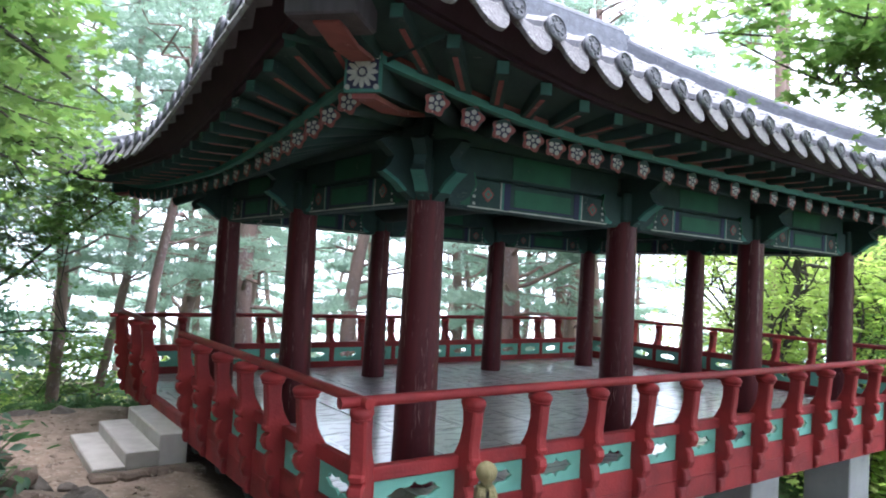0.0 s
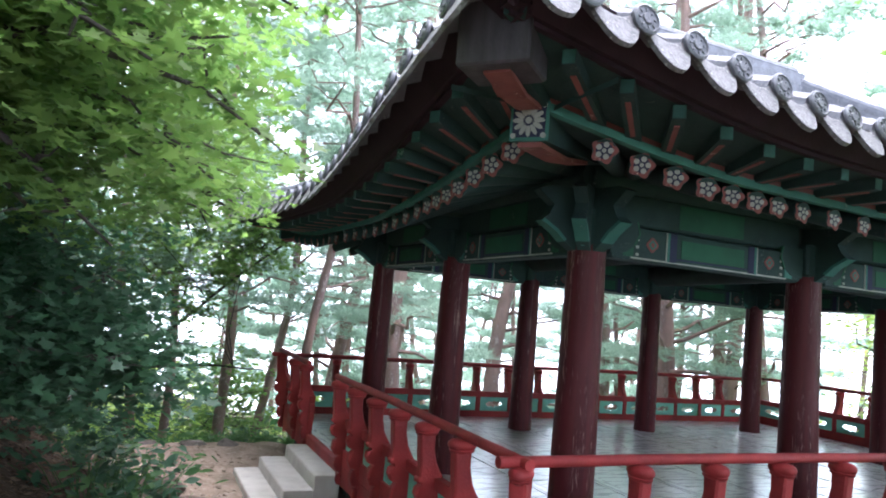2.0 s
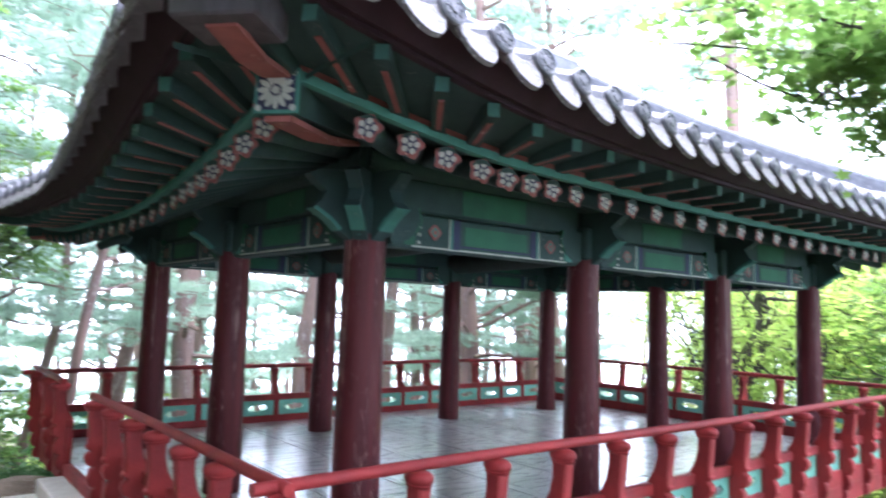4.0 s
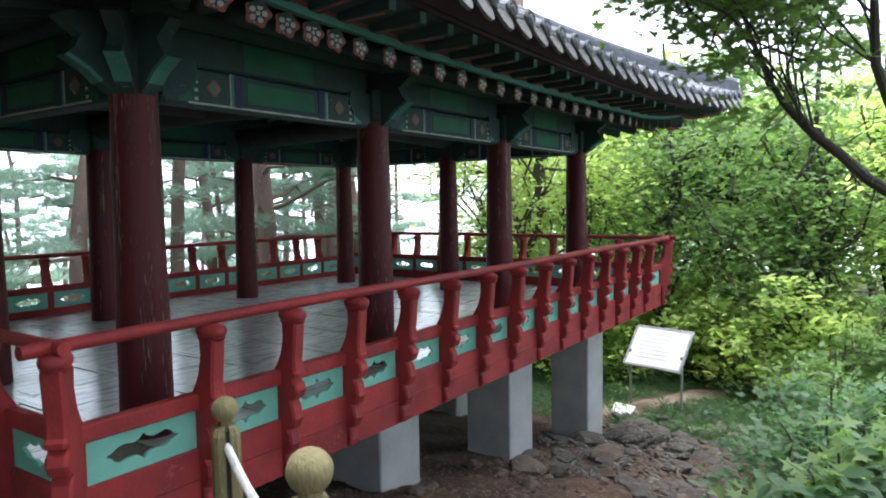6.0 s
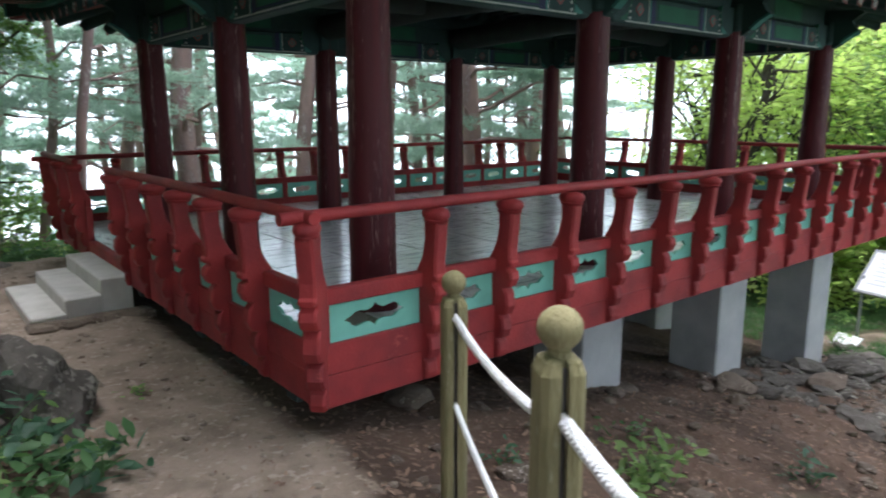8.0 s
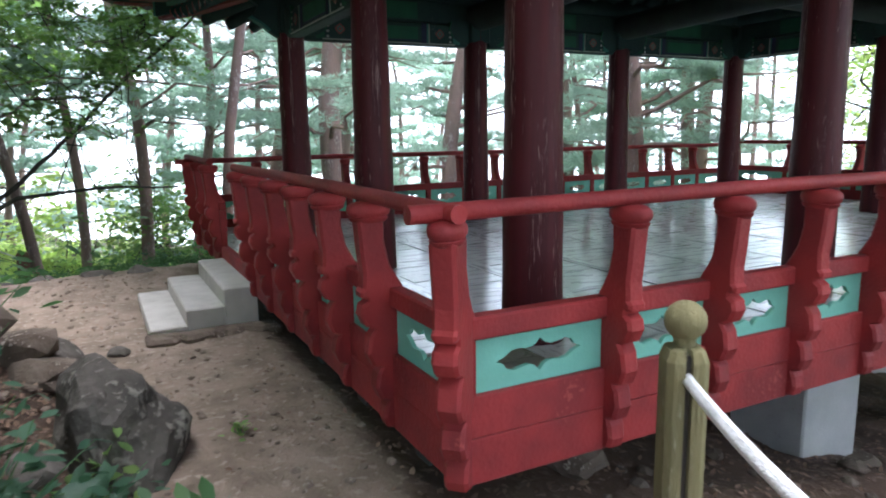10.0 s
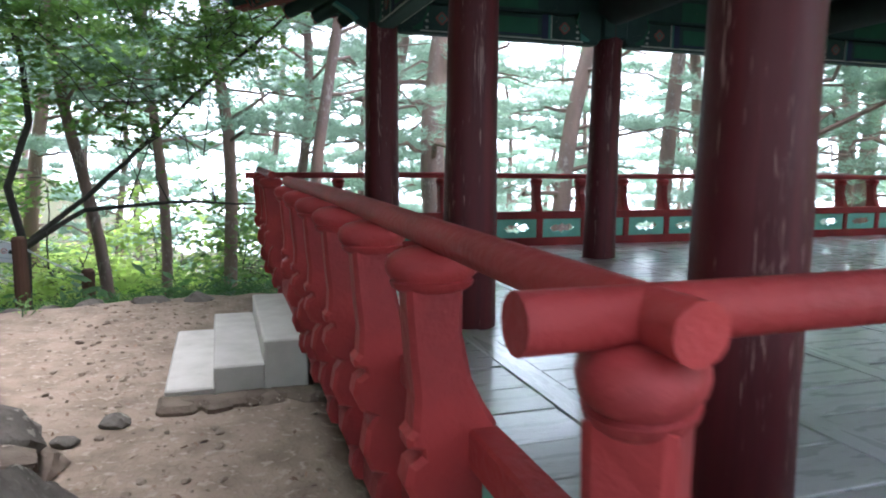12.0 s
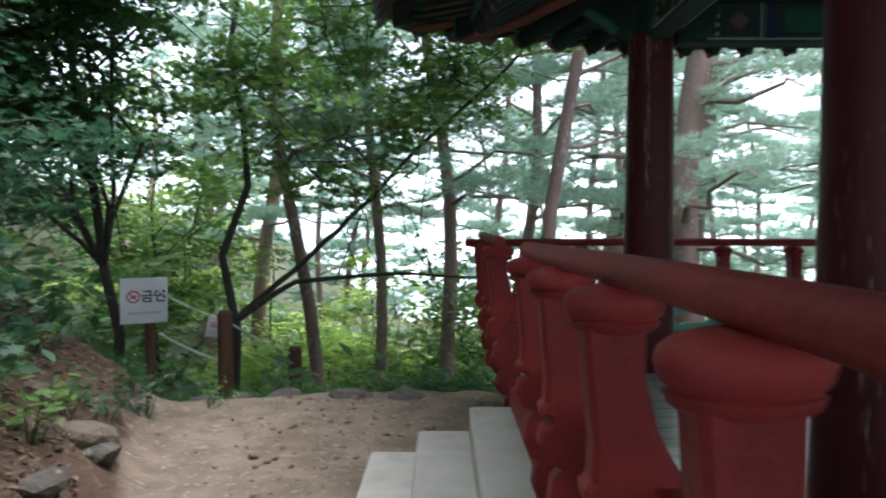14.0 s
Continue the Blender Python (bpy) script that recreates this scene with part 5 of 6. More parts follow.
# unseen woods added behind the start of the path to block low light
for k, (x, y, h) in enumerate(((-1.0, -6.5, 11), (2.5, -5.5, 11), (5.5, -6.0, 12), (0.5, -10.0, 13), (6.5, -10.5, 14), (-6.0, -8.5, 12))):
    crng = random.Random(820 + k)
    z = ground_z(x, y, False)
    tips = [(x + crng.uniform(-2.6, 2.6), y + crng.uniform(-2.4, 2.4), z + h * crng.uniform(0.15, 1.0)) for _ in range(22)]
    broadleaf("forest_tree", (x, y, z), (x + 0.3, y, z + h), tips, 840 + k, 3000, 0.30, LEAF_GREEN, OVAL, radius=0.15, reach=0.9, flat=0.2, label="unseen leafy tree added behind the path to block low light", group="trees on the bank", start=(0.15, 0.95),
              keep=lambda p: p[:, 1] < -2.4)

# trees and shrubs on the downhill side
def clear_front(p):
    """Keeps the downhill crowns off the pavilion and the line of sight along its front."""
    x, y, z = p[:, 0], p[:, 1], p[:, 2]
    return ~(((y > 2.75) & (x < 10.6) & (z < 3.7 + 0.5 * (y - 2.75))) | ((x < 1.3) & (z < 2.75)) | (x < -0.3))


broadleaf("maple_tree", (2.25, -0.1, ground_z(2.25, -0.1)), (2.45, 0.75, 1.5),
          [(2.7, 1.95, 3.3), (2.5, 1.05, 3.4), (3.4, 2.1, 3.9), (1.9, 1.9, 4.0), (2.6, 2.4, 4.3), (4.2, 1.6, 3.9), (1.6, 1.5, 4.3), (4.4, 2.3, 4.4), (0.3, 2.6, 3.05), (0.8, 2.7, 3.15), (1.3, 2.7, 3.1), (0.9, 2.3, 3.35), (0.5, 2.5, 3.4), (1.2, 2.3, 3.2), (1.7, 2.6, 3.4), (2.3, 2.6, 3.2), (1.4, 1.9, 3.7), (3.0, 2.7, 3.7), (3.8, 2.7, 3.5), (3.5, 3.6, 4.5), (5.0, 3.2, 4.6), (2.2, 3.2, 4.2), (6.0, 2.6, 4.4), (4.5, 2.4, 4.0), (5.6, 3.8, 5.0), (6.8, 3.0, 4.8), (5.2, 2.3, 3.4)],
          12, 15500, 0.085, LEAF_BRIGHT, reach=0.42, flat=0.10, radius=0.075, label="maple with dark crooked stems and bright leaf sprays", group="trees on the downhill side", start=(0.7, 1.0), keep=clear_front,
          stems=[[(2.3, 0.2, 0.3), (2.4, 0.7, 1.4), (2.55, 1.3, 1.95), (2.6, 1.54, 2.25), (2.75, 1.95, 3.3)], [(2.35, 0.45, 1.0), (2.44, 0.97, 2.35), (2.5, 1.02, 3.4)]])
SHRUBS = ((1.7, 0.85, 0.55), (2.7, 0.9, 0.7), (3.9, 1.2, 0.8), (5.4, 1.4, 0.95), (7.2, 1.5, 1.1), (9.2, 1.6, 1.3), (2.2, -0.2, 0.8), (3.6, 0.0, 1.0), (11.6, 1.6, 1.5))
for k, (x, y, r) in enumerate(SHRUBS):
    z = ground_z(x, y)
    rng = random.Random(40 + k)
    tips = [(x + r * rng.uniform(-0.8, 0.8), y + r * rng.uniform(-0.8, 0.6), z + r * rng.uniform(0.5, 1.5)) for _ in range(9)]
    broadleaf("shrub", (x, y, z), (x, y, z + r * 1.3), tips, 60 + k, int(1100 + 700 * r), 0.19 if k < 3 or k in (6, 7) else 0.13, (LEAF_GREEN, LEAF_GREEN, LEAF_BRIGHT)[k % 3], MAPLE if k % 2 == 0 else OVAL,
              radius=0.03, reach=0.30 + 0.12 * r, flat=0.2, label="leafy green shrub on the downhill slope", category="shrub", group="shrubs on the downhill slope", start=(0.05, 0.5), keep=clear_front)
rng = random.Random(77)
FAR_TREES = ((12.8, 8.2), (14.5, 5.6), (14.8, 10.6), (16.5, 8.6), (18.5, 5.0), (18.4, 11.4), (20.5, 9.5), (15.0, 2.4), (18.0, 1.2), (22.0, 4.0), (24.5, 8.0), (26.0, 12.0), (25.0, 1.0), (20.0, -2.5), (28.0, 5.0), (13.5, -0.5), (17.5, 3.2), (22.5, 6.5), (19.5, 7.2))
for k, (x, y) in enumerate(FAR_TREES):
    z = ground_z(x, y, False)
    h = rng.uniform(6.2, 8.4) + 0.28 * max(0, x - 14)
    tips = [(x + rng.uniform(-2.2, 2.2), y + rng.uniform(-2.2, 2.2), z + h * rng.uniform(0.2, 1.0)) for _ in range(26)]
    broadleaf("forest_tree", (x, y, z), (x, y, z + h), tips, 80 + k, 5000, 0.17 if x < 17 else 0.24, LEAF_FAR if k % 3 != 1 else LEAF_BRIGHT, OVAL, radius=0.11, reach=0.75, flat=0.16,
              label="leafy green forest tree on the valley side", group="forest trees on the slope", start=(0.2, 0.9))
brng = random.Random(610)
for k, (x, y) in enumerate(((12.4, 6.6), (13.6, 4.2), (13.4, 9.4), (14.9, 7.4), (16.0, 5.2), (16.4, 10.2), (17.6, 7.6), (12.6, 2.4), (14.6, 2.6), (16.8, 2.9), (18.8, 9.4), (19.6, 5.6), (21.5, 8.0), (20.6, 3.0), (-5.6, 15.6), (-4.2, 17.2), (-2.6, 18.4), (-0.8, 17.4), (1.0, 19.0), (-6.8, 18.6), (-3.4, 21.0), (3.2, 18.2), (5.0, 20.0), (-8.0, 15.4), (-1.6, 21.5))):
    z, r = ground_z(x, y, False), 1.15 + 0.05 * abs(x - 12)
    tips = [(x + r * brng.uniform(-1, 1), y + r * brng.uniform(-1, 1), z + r * brng.uniform(0.3, 2.2)) for _ in range(14)]
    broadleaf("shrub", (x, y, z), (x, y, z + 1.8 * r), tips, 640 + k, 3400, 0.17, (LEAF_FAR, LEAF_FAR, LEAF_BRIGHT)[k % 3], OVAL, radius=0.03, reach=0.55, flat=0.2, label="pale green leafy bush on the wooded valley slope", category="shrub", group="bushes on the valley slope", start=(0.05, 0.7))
for k in range(26):
    w = math.radians(rng.uniform(63, 112))
    d = rng.uniform(30, 46)
    x, y = d * math.sin(w), 4 + d * math.cos(w)
    z = ground_z(x, y, False) + max(0, (d - 34) * 0.12)
    h = rng.uniform(9, 14)
    tips = [(x + rng.uniform(-3, 3), y + rng.uniform(-3, 3), z + h * rng.uniform(0.15, 1.0)) for _ in range(14)]
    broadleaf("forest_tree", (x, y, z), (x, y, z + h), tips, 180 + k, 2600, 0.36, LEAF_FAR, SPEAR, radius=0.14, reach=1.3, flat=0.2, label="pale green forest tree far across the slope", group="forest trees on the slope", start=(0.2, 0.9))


# ---- low plants, litter, stones ----
def herb(x, y, seed, count, size, height, mat, label="low broad-leaved weeds growing on the earth"):
    rng = random.Random(seed)
    z = ground_z(x, y)
    t = thing("weed_clump", label, "weeds", "weeds on the ground", at=(x, y, z))
    stems = Shape()
    pts = []
    for k in range(max(4, count // 6)):
        e = Vector((rng.gauss(0, height * 0.45), rng.gauss(0, height * 0.45), height * rng.uniform(0.4, 1.0)))
        stems.tube(wander(rng, (e.x * 0.2, e.y * 0.2, -0.03), e, 3, 0.01), taper(0.005, 0.002, 4), 4)
        for _ in range(6):
            pts.append(e * rng.uniform(0.6, 1.05) + Vector((rng.gauss(0, size * 0.8), rng.gauss(0, size * 0.8), rng.gauss(0, size * 0.3))))
    tagged(part("stem", stems, LEAF_GREEN, t), kind="stuff")
    part("foliage", leaf_mesh("foliage", np.array(pts), size, OVAL, mat), None, t)


for k, (x, y, c, s, h) in enumerate(((-2.15, 3.9, 70, 0.075, 0.22), (-2.35, 4.6, 60, 0.075, 0.22), (-2.6, 3.5, 70, 0.075, 0.22), (-2.9, 4.2, 60, 0.09, 0.3), (-2.5, 5.4, 40, 0.08, 0.2), (-3.3, 8.6, 60, 0.08, 0.3), (-3.5, 9.3, 60, 0.07, 0.3),
    (-3.4, 10.2, 60, 0.07, 0.3), (-3.1, 10.7, 40, 0.06, 0.22), (-0.55, 3.0, 24, 0.06, 0.14), (0.1, 3.5, 24, 0.06, 0.14), (0.9, 3.1, 60, 0.08, 0.28), (1.4, 3.6, 24, 0.06, 0.16), (2.4, 2.7, 40, 0.08, 0.22),
    (9.6, 5.2, 60, 0.09, 0.3), (10.3, 4.4, 60, 0.09, 0.3), (9.9, 3.6, 60, 0.09, 0.3), (11.0, 5.6, 60, 0.1, 0.4), (12.4, 5.6, 70, 0.1, 0.5), (12.6, 3.6, 70, 0.1, 0.5), (9.0, 3.4, 50, 0.09, 0.3), (10.8, 3.0, 60, 0.1, 0.4), (8.6, 2.9, 50, 0.09, 0.3),
    (-1.9, 11.3, 40, 0.07, 0.25), (-0.6, 11.6, 60, 0.09, 0.4), (-1.2, 11.8, 60, 0.09, 0.5), (0.4, 12.0, 60, 0.1, 0.5), (-2.7, 11.7, 60, 0.09, 0.4), (-3.6, 11.6, 60, 0.09, 0.4), (-1.35, 5.55, 10, 0.05, 0.06), (-3.6, 8.4, 70, 0.08, 0.35), (-3.9, 9.2, 80, 0.07, 0.26), (-4.1, 10.0, 80, 0.07, 0.26), (-3.7, 10.6, 70, 0.06, 0.22), (-4.6, 10.9, 80, 0.07, 0.3), (-4.5, 9.0, 80, 0.08, 0.4), (-5.0, 9.8, 80, 0.08, 0.4), (-3.4, 9.6, 60, 0.06, 0.2), (-3.3, 7.6, 50, 0.07, 0.25), (-1.98, 4.6, 46, 0.13, 0.26), (-1.84, 4.48, 30, 0.12, 0.2), (-2.05, 5.15, 40, 0.12, 0.24), (-2.2, 4.3, 46, 0.12, 0.26), (-2.12, 4.85, 40, 0.12, 0.26), (1.05, 3.05, 60, 0.09, 0.26), (-2.8, 2.9, 60, 0.075, 0.22), (-2.3, 3.4, 60, 0.075, 0.2), (-2.45, 4.1, 50, 0.075, 0.22))):
    herb(x, y, 200 + k, c, s, h, (LEAF_GREEN, LEAF_DEEP, LEAF_BRIGHT)[k % 3])

for k, (x, y) in enumerate(((-3.7, 8.9), (-4.0, 9.5), (-4.3, 9.0), (-4.7, 9.7), (-4.9, 10.3), (-3.5, 8.2), (-2.55, 3.75), (-2.75, 4.3), (-2.45, 4.45), (-2.85, 5.2), (-2.75, 5.6), (-2.95, 5.9), (-2.8, 6.3), (-3.1, 6.7), (-3.1, 5.5))):
    herb(x, y, 400 + k, 110, 0.10, 0.36 if k < 9 else 0.5, LEAF_DEEP if k % 3 else LEAF_GREEN, "leafy dark green weeds spreading over the bank")

rng = random.Random(31)
BIG_STONES = ((-2.3, 6.5, 0.28, "brown"), (-2.2, 6.95, 0.2, "brown"), (-2.45, 7.2, 0.26, "brown"), (-2.5, 6.75, 0.3, "brown"), (-1.98, 5.62, 0.58, "tall"), (-2.45, 7.0, 0.18, "grey"), (-2.35, 6.9, 0.30, "grey"), (-2.6, 7.6, 0.16, "brown"), (-2.75, 6.5, 0.34, "brown"), (-3.0, 8.2, 0.15, "grey"), (-2.7, 5.2, 0.3, "brown"), (-2.3, 5.1, 0.16, "grey"), (-3.2, 9.0, 0.22, "brown"),
              (-2.0, 11.1, 0.22, "grey"), (-3.0, 11.15, 0.16, "grey"), (-2.6, 11.1, 0.2, "grey"), (-1.5, 11.05, 0.2, "grey"), (-3.3, 11.1, 0.18, "grey"), (-1.9, 7.55, 0.10, "grey"), (-2.1, 7.3, 0.08, "grey"), (-2.75, 8.0, 0.12, "brown"), (-3.0, 7.4, 0.2, "brown"), (-3.1, 8.9, 0.14, "grey"), (0.3, 4.75, 0.2, "brown"), (7.2, 4.1, 0.4, "grey"), (6.7, 4.5, 0.3, "grey"), (7.7, 3.9, 0.35, "grey"), (8.3, 4.0, 0.3, "grey"), (7.9, 4.4, 0.3, "grey"), (5.8, 3.9, 0.28, "brown"), (4.4, 4.3, 0.22, "brown"), (8.8, 4.4, 0.3, "grey"), (7.4, 3.4, 0.25, "grey"))
for x, y, s, tone in BIG_STONES:
    me = rough_rock(rng, s, 0.80 if tone == "tall" else 0.45)
    if tone == "tall":
        me.transform(Matrix.Diagonal((0.62, 1.15, 1, 1)))
    me.materials.append(RUBBLE if tone == "brown" else ROCK)
    st = new("stone", me)
    st.matrix_basis = pose(x, y, ground_z(x, y) + s * (0.10 if tone == "tall" else -0.12 if y > 11 else 0.22), rng.uniform(-15, 15), rng.uniform(-15, 15), rng.uniform(-15, 15) if tone == "tall" else rng.uniform(0, 360))
    tagged(st, "weathered " + tone.replace("tall", "large mottled grey") + " field stone half sunk in the earth", "stone", "stones on the ground")


def scatter(name, count, area, size, mat, label, squash=0.5, want=None):
    """Small stones as one object."""
    rng = random.Random(len(name) * 7 + count)
    base = []
    for k in range(5):
        me = rough_rock(rng, 1.0, squash)
        base.append((np.array([v.co[:] for v in me.vertices]), [tuple(p.vertices) for p in me.polygons]))
    s = Shape()
    n = 0
    while n < count:
        x, y = rng.uniform(area[0], area[1]), rng.uniform(area[2], area[3])
        if want and rng.random() > want(x, y):
            continue
        n += 1
        v, f = base[rng.randrange(5)]
        q = Euler((rng.uniform(-0.4, 0.4), rng.uniform(-0.4, 0.4), rng.uniform(0, 6))).to_matrix()
        r = size * rng.choice((0.4, 0.6, 0.7, 1.0, 1.6))
        o = Vector((x, y, ground_z(x, y) + r * 0.15))
        s.add([o + (q @ Vector(p)) * r for p in v], f)
    ob = new(name, s.mesh(name, mat, fix=False))
    return tagged(ob, label, "stones", kind="stuff")


scatter("path_pebbles", 700, (-2.6, -0.7, 3.0, 11.0), 0.018, SAND, "small loose pebbles on the trodden path")
scatter("slope_rubble", 900, (-0.6, 9.5, 1.6, 4.9), 0.06, RUBBLE, "loose broken brown stones on the slope below the floor", want=lambda x, y: 0.25 + 0.75 * smooth01((x - 2) / 5))
scatter("slope_slate", 420, (4.5, 10.0, 2.6, 5.0), 0.11, ROCK, "flat grey broken slabs on the slope", 0.3)
scatter("bank_stones", 130, (-4.2, -2.0, 3.5, 10.5), 0.042, RUBBLE, "small stones on the earth bank", want=lambda x, y: 1.0 if x < -2.2 - 0.38 * max(y - 6.3, 0) else 0.05)


def litter(name, count, area, size, label, want=None):
    rng = random.Random(count)
    pts = []
    while len(pts) < count:
        x, y = rng.uniform(area[0], area[1]), rng.uniform(area[2], area[3])
        if want and rng.random() > want(x, y):
            continue
        pts.append((x, y, ground_z(x, y) + 0.008))
    ob = new(name, leaf_mesh(name, np.array(pts), size, OVAL, DRY_LEAF, 0.0, 0.35))
    return tagged(ob, label, "leaf litter", kind="stuff")


litter("bank_leaf_litter", 10000, (-4.8, -1.9, 2.6, 11.0), 0.045, "brown fallen leaves on the earth bank", want=lambda x, y: 1.0 if x < -2.15 - 0.38 * max(y - 6.3, 0) + 0.3 * noise.noise(Vector((x, y, 0)) * 2) else 0.04)
litter("slope_leaf_litter", 5000, (-0.8, 9.5, 1.0, 6.0), 0.05, "brown fallen leaves on the slope")
litter("path_leaf_litter", 420, (-2.2, -0.8, 3.0, 11.0), 0.035, "scattered dry leaves on the path")
pts = []
grng = random.Random(5)
for _ in range(5200):
    x, y = grng.uniform(8.6, 14.5), grng.uniform(2.2, 9.0)
    if abs(y - 4.6 + 0.35 * (x - 11.5)) < 0.45:
        continue
    pts.append((x, y, ground_z(x, y) + 0.06))
for _ in range(2600):
    x, y = grng.uniform(-4.5, 2.0), grng.uniform(11.2, 13.5)
    pts.append((x, y, ground_z(x, y) + 0.06))
UNDER = []
urng = random.Random(9)
while len(UNDER) < 26000:
    x, y = urng.uniform(-16, 34), urng.uniform(-6, 36)
    if y < 11.9 and x < 13.0 and not (x > 4 and y < 0.5) or (x > -6 and x < 13 and y < 11.9 and y > 0.5):
        continue
    if noise.noise(Vector((x, y, 3)) * 0.5) < -0.1:
        continue
    UNDER.append((x, y, ground_z(x, y, False) + abs(urng.gauss(0, 0.4))))
tagged(new("undergrowth", leaf_mesh("undergrowth", np.array(UNDER), 0.26, OVAL, LEAF_GREEN, 0.3, 0.5)), "tangled green undergrowth under the trees", "undergrowth", kind="stuff")
ob = new("grass", needle_mesh("grass", np.array(pts), 0.2, 0.012, LEAF_GREEN, 5))
tagged(ob, "rough green grass at the edge of the woods", "grass", kind="stuff")


# ---- rope fence beside the slope ----
def rope_post(x, y, top, label, turn=-30):
    z = ground_z(x, y)
    h = top - z
    t = thing("fence_post", label, "post", "posts of the rope fence", at=(x, y, z))
    w, c, g, d = 0.056, 0.016, 0.010, 0.026
    plan = [(-w + c, -w), (-g, -w), (-g, -w + d), (g, -w + d), (g, -w), (w - c, -w), (w, -w + c), (w, w - c), (w - c, w), (g, w), (g, w - d), (-g, w - d), (-g, w), (-w + c, w), (-w, w - c), (-w, -w + c)]
    turned = pose(0, 0, 0, 0, 0, turn)
    n = len(plan)
    s = Shape()
    for z, k in ((-0.2, 1.0), (h - 0.165, 1.0), (h - 0.135, 0.82), (h - 0.128, 0.55)):
        s.v += [turned @ Vector((x * k, y * k, z)) for x, y in plan]
    s.f += [(r * n + i, r * n + (i + 1) % n, r * n + n + (i + 1) % n, r * n + n + i) for r in range(3) for i in range(n)] + [tuple(range(n - 1, -1, -1)), tuple(range(3 * n, 4 * n))]
    part("shaft", s, FENCE_WOOD, t, "square shaft, chamfered and grooved for the ropes")
    # Dark strips at the bottom of the cut grooves, coloured as their shade
    for k in (-1, 1):
        part("groove", Shape().box((0, k * (w - d + 0.002), (h - 0.2) / 2), (0.019, 0.004, h - 0.10)), BARK_GREY, t, "dark strip in the groove, standing in for its shade", at=turned)
    part("neck", Shape().lathe([(0.032, h - 0.135), (0.028, h - 0.118), (0.034, h - 0.10)], seg=14), FENCE_WOOD, t, smooth=True)
    ball = [(0.03, -0.058)] + [(0.057 * math.cos(w), 0.055 * math.sin(w)) for w in [-1.1 + 2.6 * i / 10 for i in range(11)]] + [(0.004, 0.0555)]
    part("ball", Shape().lathe(ball, (0, 0, h - 0.06), 18), FENCE_WOOD, t, "round turned head, cracked", smooth=True)
    return t


rope_post(-0.573, 3.192, 0.732, "mossy weathered wooden fence post with round head")
rope_post(-1.294, 1.951, 0.975, "mossy weathered wooden fence post with round head")
rope_post(-1.86, 0.74, 1.13, "mossy weathered wooden fence post with round head")


def rope(p, q, sag, r, label):
    p, q = Vector(p), Vector(q)
    pts = []
    for i in range(41):
        f = i / 40
        pts.append(p.lerp(q, f) - Vector((0, 0, sag * 4 * f * (1 - f))))
    s = Shape()
    turns = (q - p).length / 0.055
    side = (q - p).cross(Vector((0, 0, 1))).normalized()
    for strand in range(3):
        line = []
        for i in range(161):
            f = i / 160
            b = p.lerp(q, f) - Vector((0, 0, sag * 4 * f * (1 - f)))
            w = 2 * math.pi * (turns * f + strand / 3)
            line.append(b + (side * math.cos(w) + Vector((0, 0, 1)) * math.sin(w)) * r * 0.5)
        s.tube(line, r * 0.6, 6)
    ob = new("rope", s.mesh("rope", ROPE, True))
    return tagged(ob, label, "rope", "ropes of the fence")


rope((-0.573, 3.192, 0.52), (-1.294, 1.951, 0.66), 0.05, 0.017, "white twisted rope strung between fence posts")
rope((-1.294, 1.951, 0.70), (-1.86, 0.74, 0.86), 0.10, 0.020, "white twisted rope strung between fence posts")
rope((-0.573, 3.192, 0.10), (-1.294, 1.951, 0.15), 0.04, 0.013, "greyish lower rope of the fence")
rope((-1.294, 1.951, 0.17), (-1.86, 0.74, 0.35), 0.06, 0.013, "greyish lower rope of the fence")


# ---- signs ----
def info_board(x, y, top):
    t = thing("information_board", "slanted white information board on two steel legs", "sign", at=pose(x, y, top, 0, 0, -103))
    board = pose(0, 0, -0.33, 52, 0, 0)
    part("panel", Shape().box((0, 0, 0), (1.12, 0.82, 0.03), bevel=0.006), WHITE, t, at=board)
    part("frame", Shape().box((0, -0.42, 0), (1.2, 0.04, 0.05)).box((0, 0.42, 0), (1.2, 0.04, 0.05)).box((-0.58, 0, 0), (0.04, 0.8, 0.05)).box((0.58, 0, 0), (0.04, 0.8, 0.05)), STEEL, t, at=board)
    for r in range(7):
        part("print_bar", Shape().box((-0.1 + 0.03 * (r % 3), 0.27 - 0.085 * r, 0.0175), (0.7 - 0.08 * (r % 2), 0.022, 0.003)), PRINT_GREY, t, "line of unreadable print", at=board)
    low = ground_z(x, y) - 0.2 - top
    for u in (-0.54, 0.54):
        part("leg", Shape().tube([(u, -0.1, low), (u, -0.1, -0.40)], 0.025, 8), STEEL, t)


info_board(10.65, 4.67, -1.0)
s2 = thing("small_plate", "small white plate lying tilted beside the path", "sign", at=pose(9.85, 5.1, ground_z(9.85, 5.1) + 0.10, 28, 0, -100))
part("plate", Shape().box((0, 0, 0), (0.42, 0.30, 0.03), bevel=0.005), WHITE, s2)
part("peg", Shape().tube([(0, 0, -0.3), (0, 0, 0)], 0.02, 6), STEEL, s2)


def stroke_text(body, size, depth):
    cu = bpy.data.curves.new("lettering", "FONT")
    cu.body = body
    cu.size = size
    cu.extrude = depth
    cu.offset = 0.018 * size
    cu.align_x, cu.align_y = "CENTER", "CENTER"
    tmp = bpy.data.objects.new("lettering", cu)
    scene.collection.objects.link(tmp)
    me = bpy.data.meshes.new_from_object(tmp.evaluated_get(bpy.context.evaluated_depsgraph_get()))
    bpy.data.objects.remove(tmp)
    return me


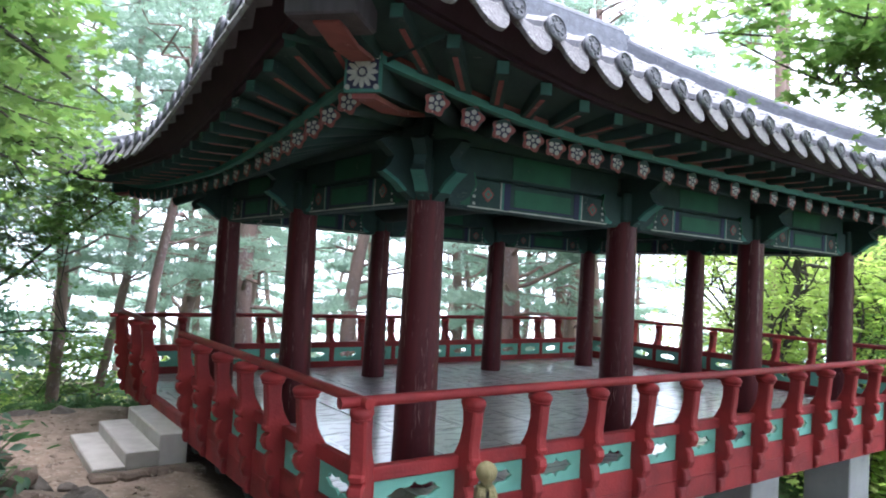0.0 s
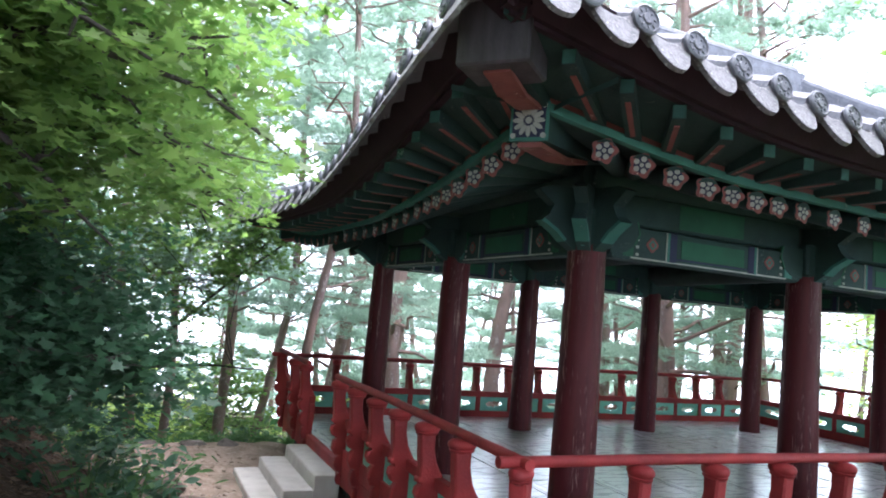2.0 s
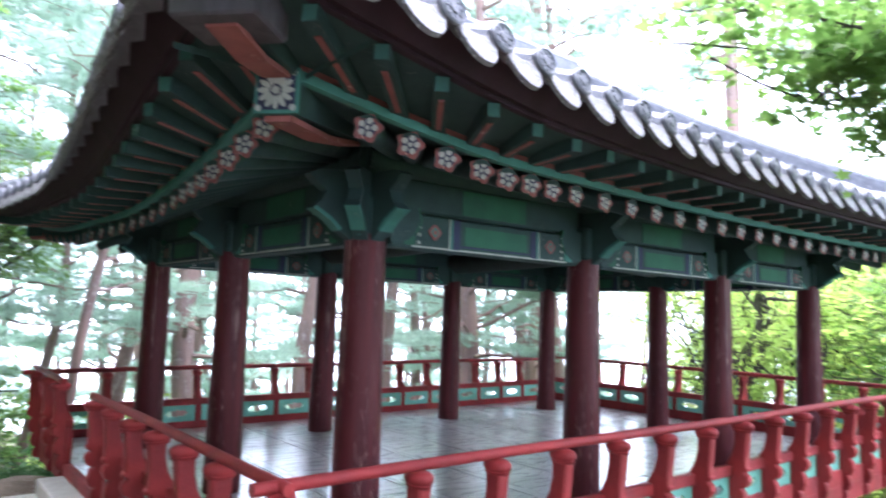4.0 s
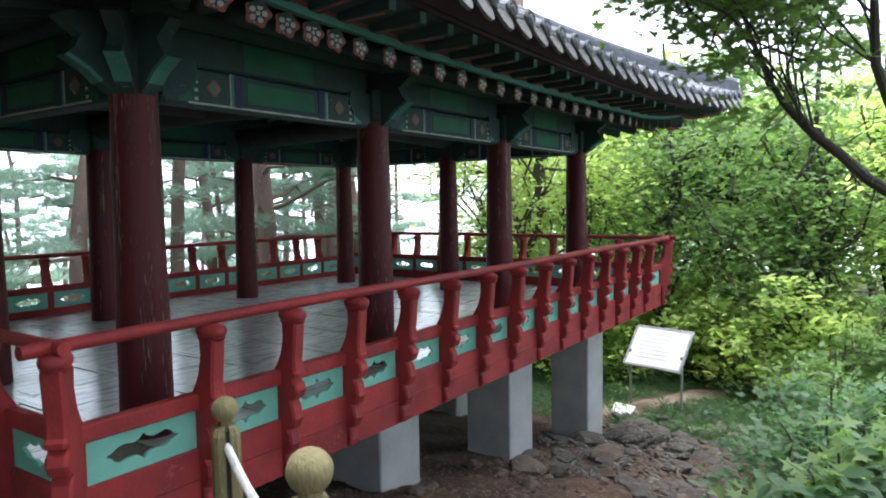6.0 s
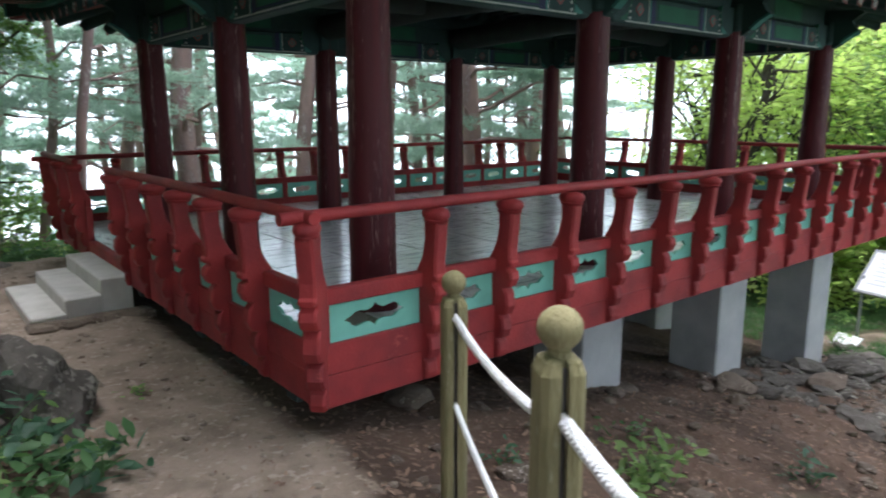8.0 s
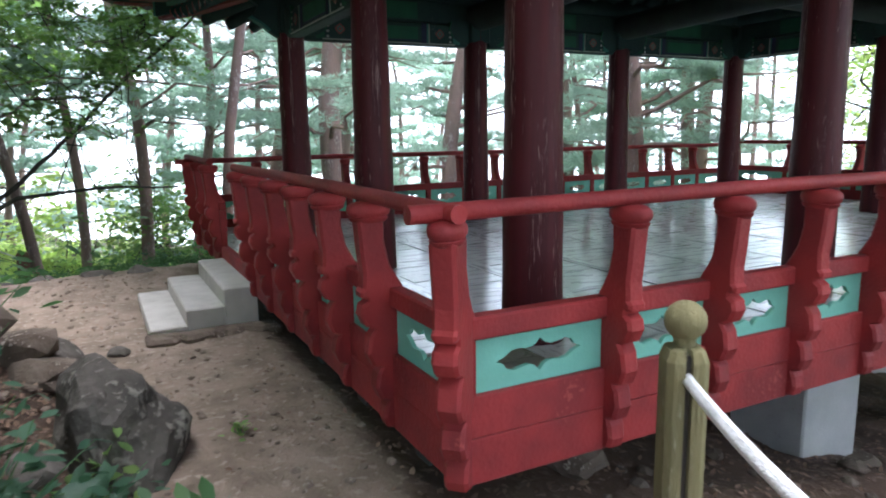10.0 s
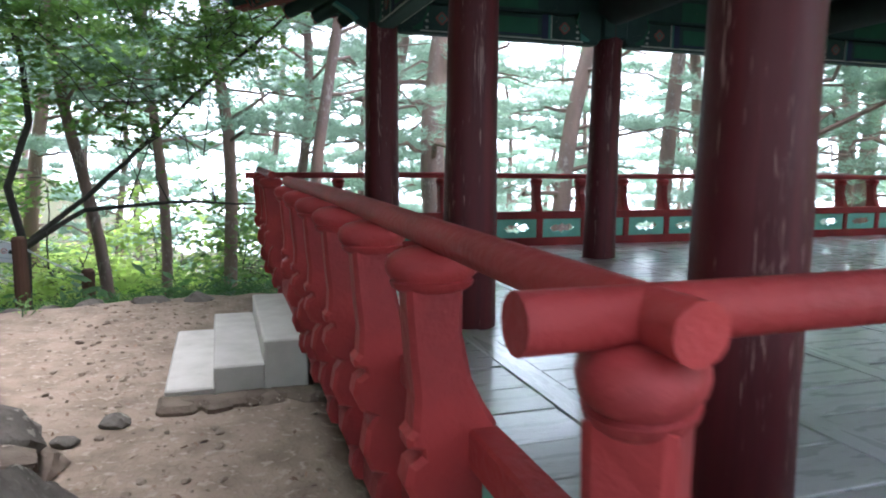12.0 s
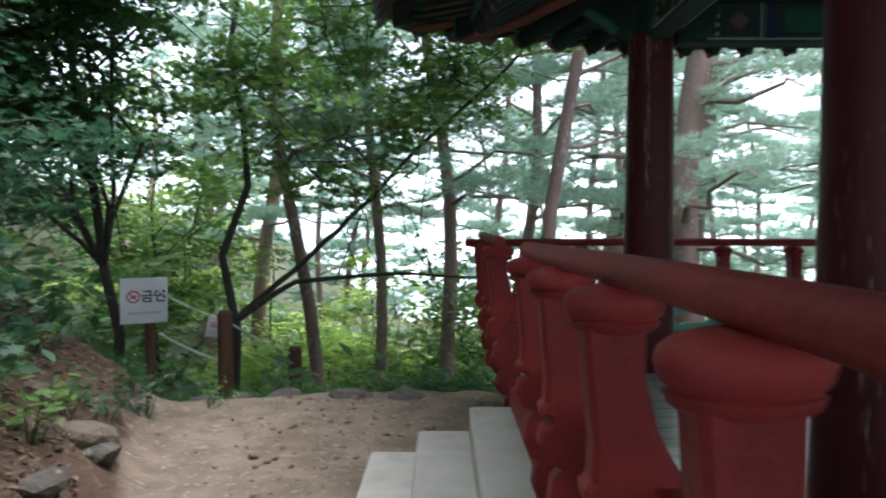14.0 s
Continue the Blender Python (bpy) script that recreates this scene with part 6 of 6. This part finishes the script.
def no_smoking(at, w, h, text):
    t = thing("no_smoking_sign", "white no-smoking board on a brown wooden post", "sign", at=at)
    part("panel", Shape().box((0, 0, 0), (w, 0.012, h), bevel=0.004), WHITE, t)
    ring = Shape()
    n, cx, cz, r0, r1 = 32, -0.225 * w, 0.09 * h, 0.112 * w, 0.142 * w
    for k in range(n):
        a0, a1 = 2 * math.pi * k / n, 2 * math.pi * (k + 1) / n
        ring.add([(cx + r * math.cos(a), -0.0085, cz + r * math.sin(a)) for r, a in ((r0, a0), (r1, a0), (r1, a1), (r0, a1))], [(0, 1, 2, 3)])
    part("red_ring", ring, SIGN_RED, t, "red ring")
    part("red_bar", Shape().box((cx, -0.0085, cz), (0.25 * w, 0.003, 0.026 * w), Euler((0, 0.785, 0)).to_matrix()), SIGN_RED, t, "red slash")
    part("cigarette", Shape().box((cx, -0.008, cz - 0.005), (0.15 * w, 0.002, 0.03 * w), Euler((0, -0.4, 0)).to_matrix()), INK, t, "black cigarette mark")
    if text:
        me = stroke_text(text, 0.30 * w, 0.001)
        me.materials.append(INK)
        part("lettering", me, None, t, "black lettering", at=Matrix.Translation((0.2 * w, -0.009, 0.075 * h)) @ pose(0, 0, 0, 90, 0, 0))
    else:
        part("print_bar", Shape().box((0.2 * w, -0.009, 0.08 * h), (0.42 * w, 0.003, 0.2 * h)), INK, t, "dark print")
    part("print_bar", Shape().box((0.0, -0.0085, -0.27 * h), (0.7 * w, 0.002, 0.05 * h)), PRINT_GREY, t, "line of unreadable print")
    return t


ns = no_smoking(pose(-4.41, 12.47, 0.19, 0, 0, 27), 0.47, 0.49, "금연")
zb = ground_z(-4.19, 12.36)
part("post", Shape().tube([(0.06, 0.07, zb - 0.21 - 0.3), (0.06, 0.07, -0.1)], 0.055, 10), POST_BROWN, ns, "brown round wooden post")
ns2 = no_smoking(pose(-3.72, 12.75, -0.14, 0, 12, 30), 0.23, 0.23, "")


def brown_post(x, y, top):
    z = ground_z(x, y)
    t = thing("brown_fence_post", "dark brown round wooden fence post at the ledge", "post", "brown fence posts at the ledge", at=(x, y, z))
    h = top - z
    part("shaft", Shape().lathe([(0.085, -0.3), (0.083, h * 0.5), (0.08, h - 0.03), (0.06, h)], seg=12), POST_BROWN, t)


brown_post(-3.5, 12.35, 0.10)
brown_post(-2.93, 13.1, -0.42)
rope((-4.22, 12.40, 0.30), (-3.5, 12.35, 0.0), 0.03, 0.012, "grey rope along the ledge")
rope((-4.22, 12.40, -0.15), (-3.5, 12.35, -0.45), 0.03, 0.012, "grey rope along the ledge")
rope((-3.5, 12.35, 0.0), (-2.93, 13.1, -0.52), 0.03, 0.012, "grey rope along the ledge")
pp = thing("drain_pipe", "black plastic drain pipe standing under the floor", "pipe", at=(4.2, 5.9, ground_z(4.2, 5.9)))
part("pipe", Shape().tube([(0, 0, -0.1), (0, 0, -0.26 - ground_z(4.2, 5.9))], 0.06, 10), INK, pp, smooth=True)


# ---- floorboards ----
rng = random.Random(11)
# Dark sheet added under the boards so the gaps between them read as shaded
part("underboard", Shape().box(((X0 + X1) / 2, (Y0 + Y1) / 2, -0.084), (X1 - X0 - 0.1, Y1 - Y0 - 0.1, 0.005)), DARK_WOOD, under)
lanes = 11
lane = (X1 - X0 - 0.09) / lanes
beam_mesh = Shape().box((0, 0, -0.04), (0.15, Y1 - Y0 - 0.08, 0.078), bevel=0.002).mesh("floor_beam", PLANK_LONG)
for k in range(lanes + 1):
    part("floor_beam", beam_mesh, None, floor, at=(X0 + 0.045 + lane * k + (0.078 if k == 0 else -0.078 if k == lanes else 0), (Y0 + Y1) / 2, 0.001))
kinds = [Shape().box((0, 0, -0.04), (lane - 0.166, w, 0.074), bevel=0.002).mesh("plank", PLANK) for w in (0.245, 0.275, 0.305)]
damp_kinds = [m.copy() for m in kinds]
for m in damp_kinds:
    m.materials[0] = DAMP_PLANK
for k in range(lanes):
    y = Y0 + 0.05
    while y < Y1 - 0.33:
        w = rng.choice((0, 1, 2))
        size = (0.245, 0.275, 0.305)[w]
        damp = k < 4 and y < Y0 + (0.9 if k == 0 else 0.3)
        part("plank", damp_kinds[w] if damp else kinds[w], None, floor, "damp mossy board beside the railing" if damp else "", at=pose(X0 + 0.045 + lane * (k + 0.5), y + size / 2, rng.uniform(-0.004, 0.002), rng.uniform(-0.25, 0.25), rng.uniform(-0.15, 0.15), rng.choice((0, 180))))
        y += size + 0.011
    part("plank", Shape().box((0, 0, -0.04), (lane - 0.158, Y1 - 0.05 - y, 0.074)), PLANK, floor, at=(X0 + 0.045 + lane * (k + 0.5), (y + Y1 - 0.05) / 2, 0))
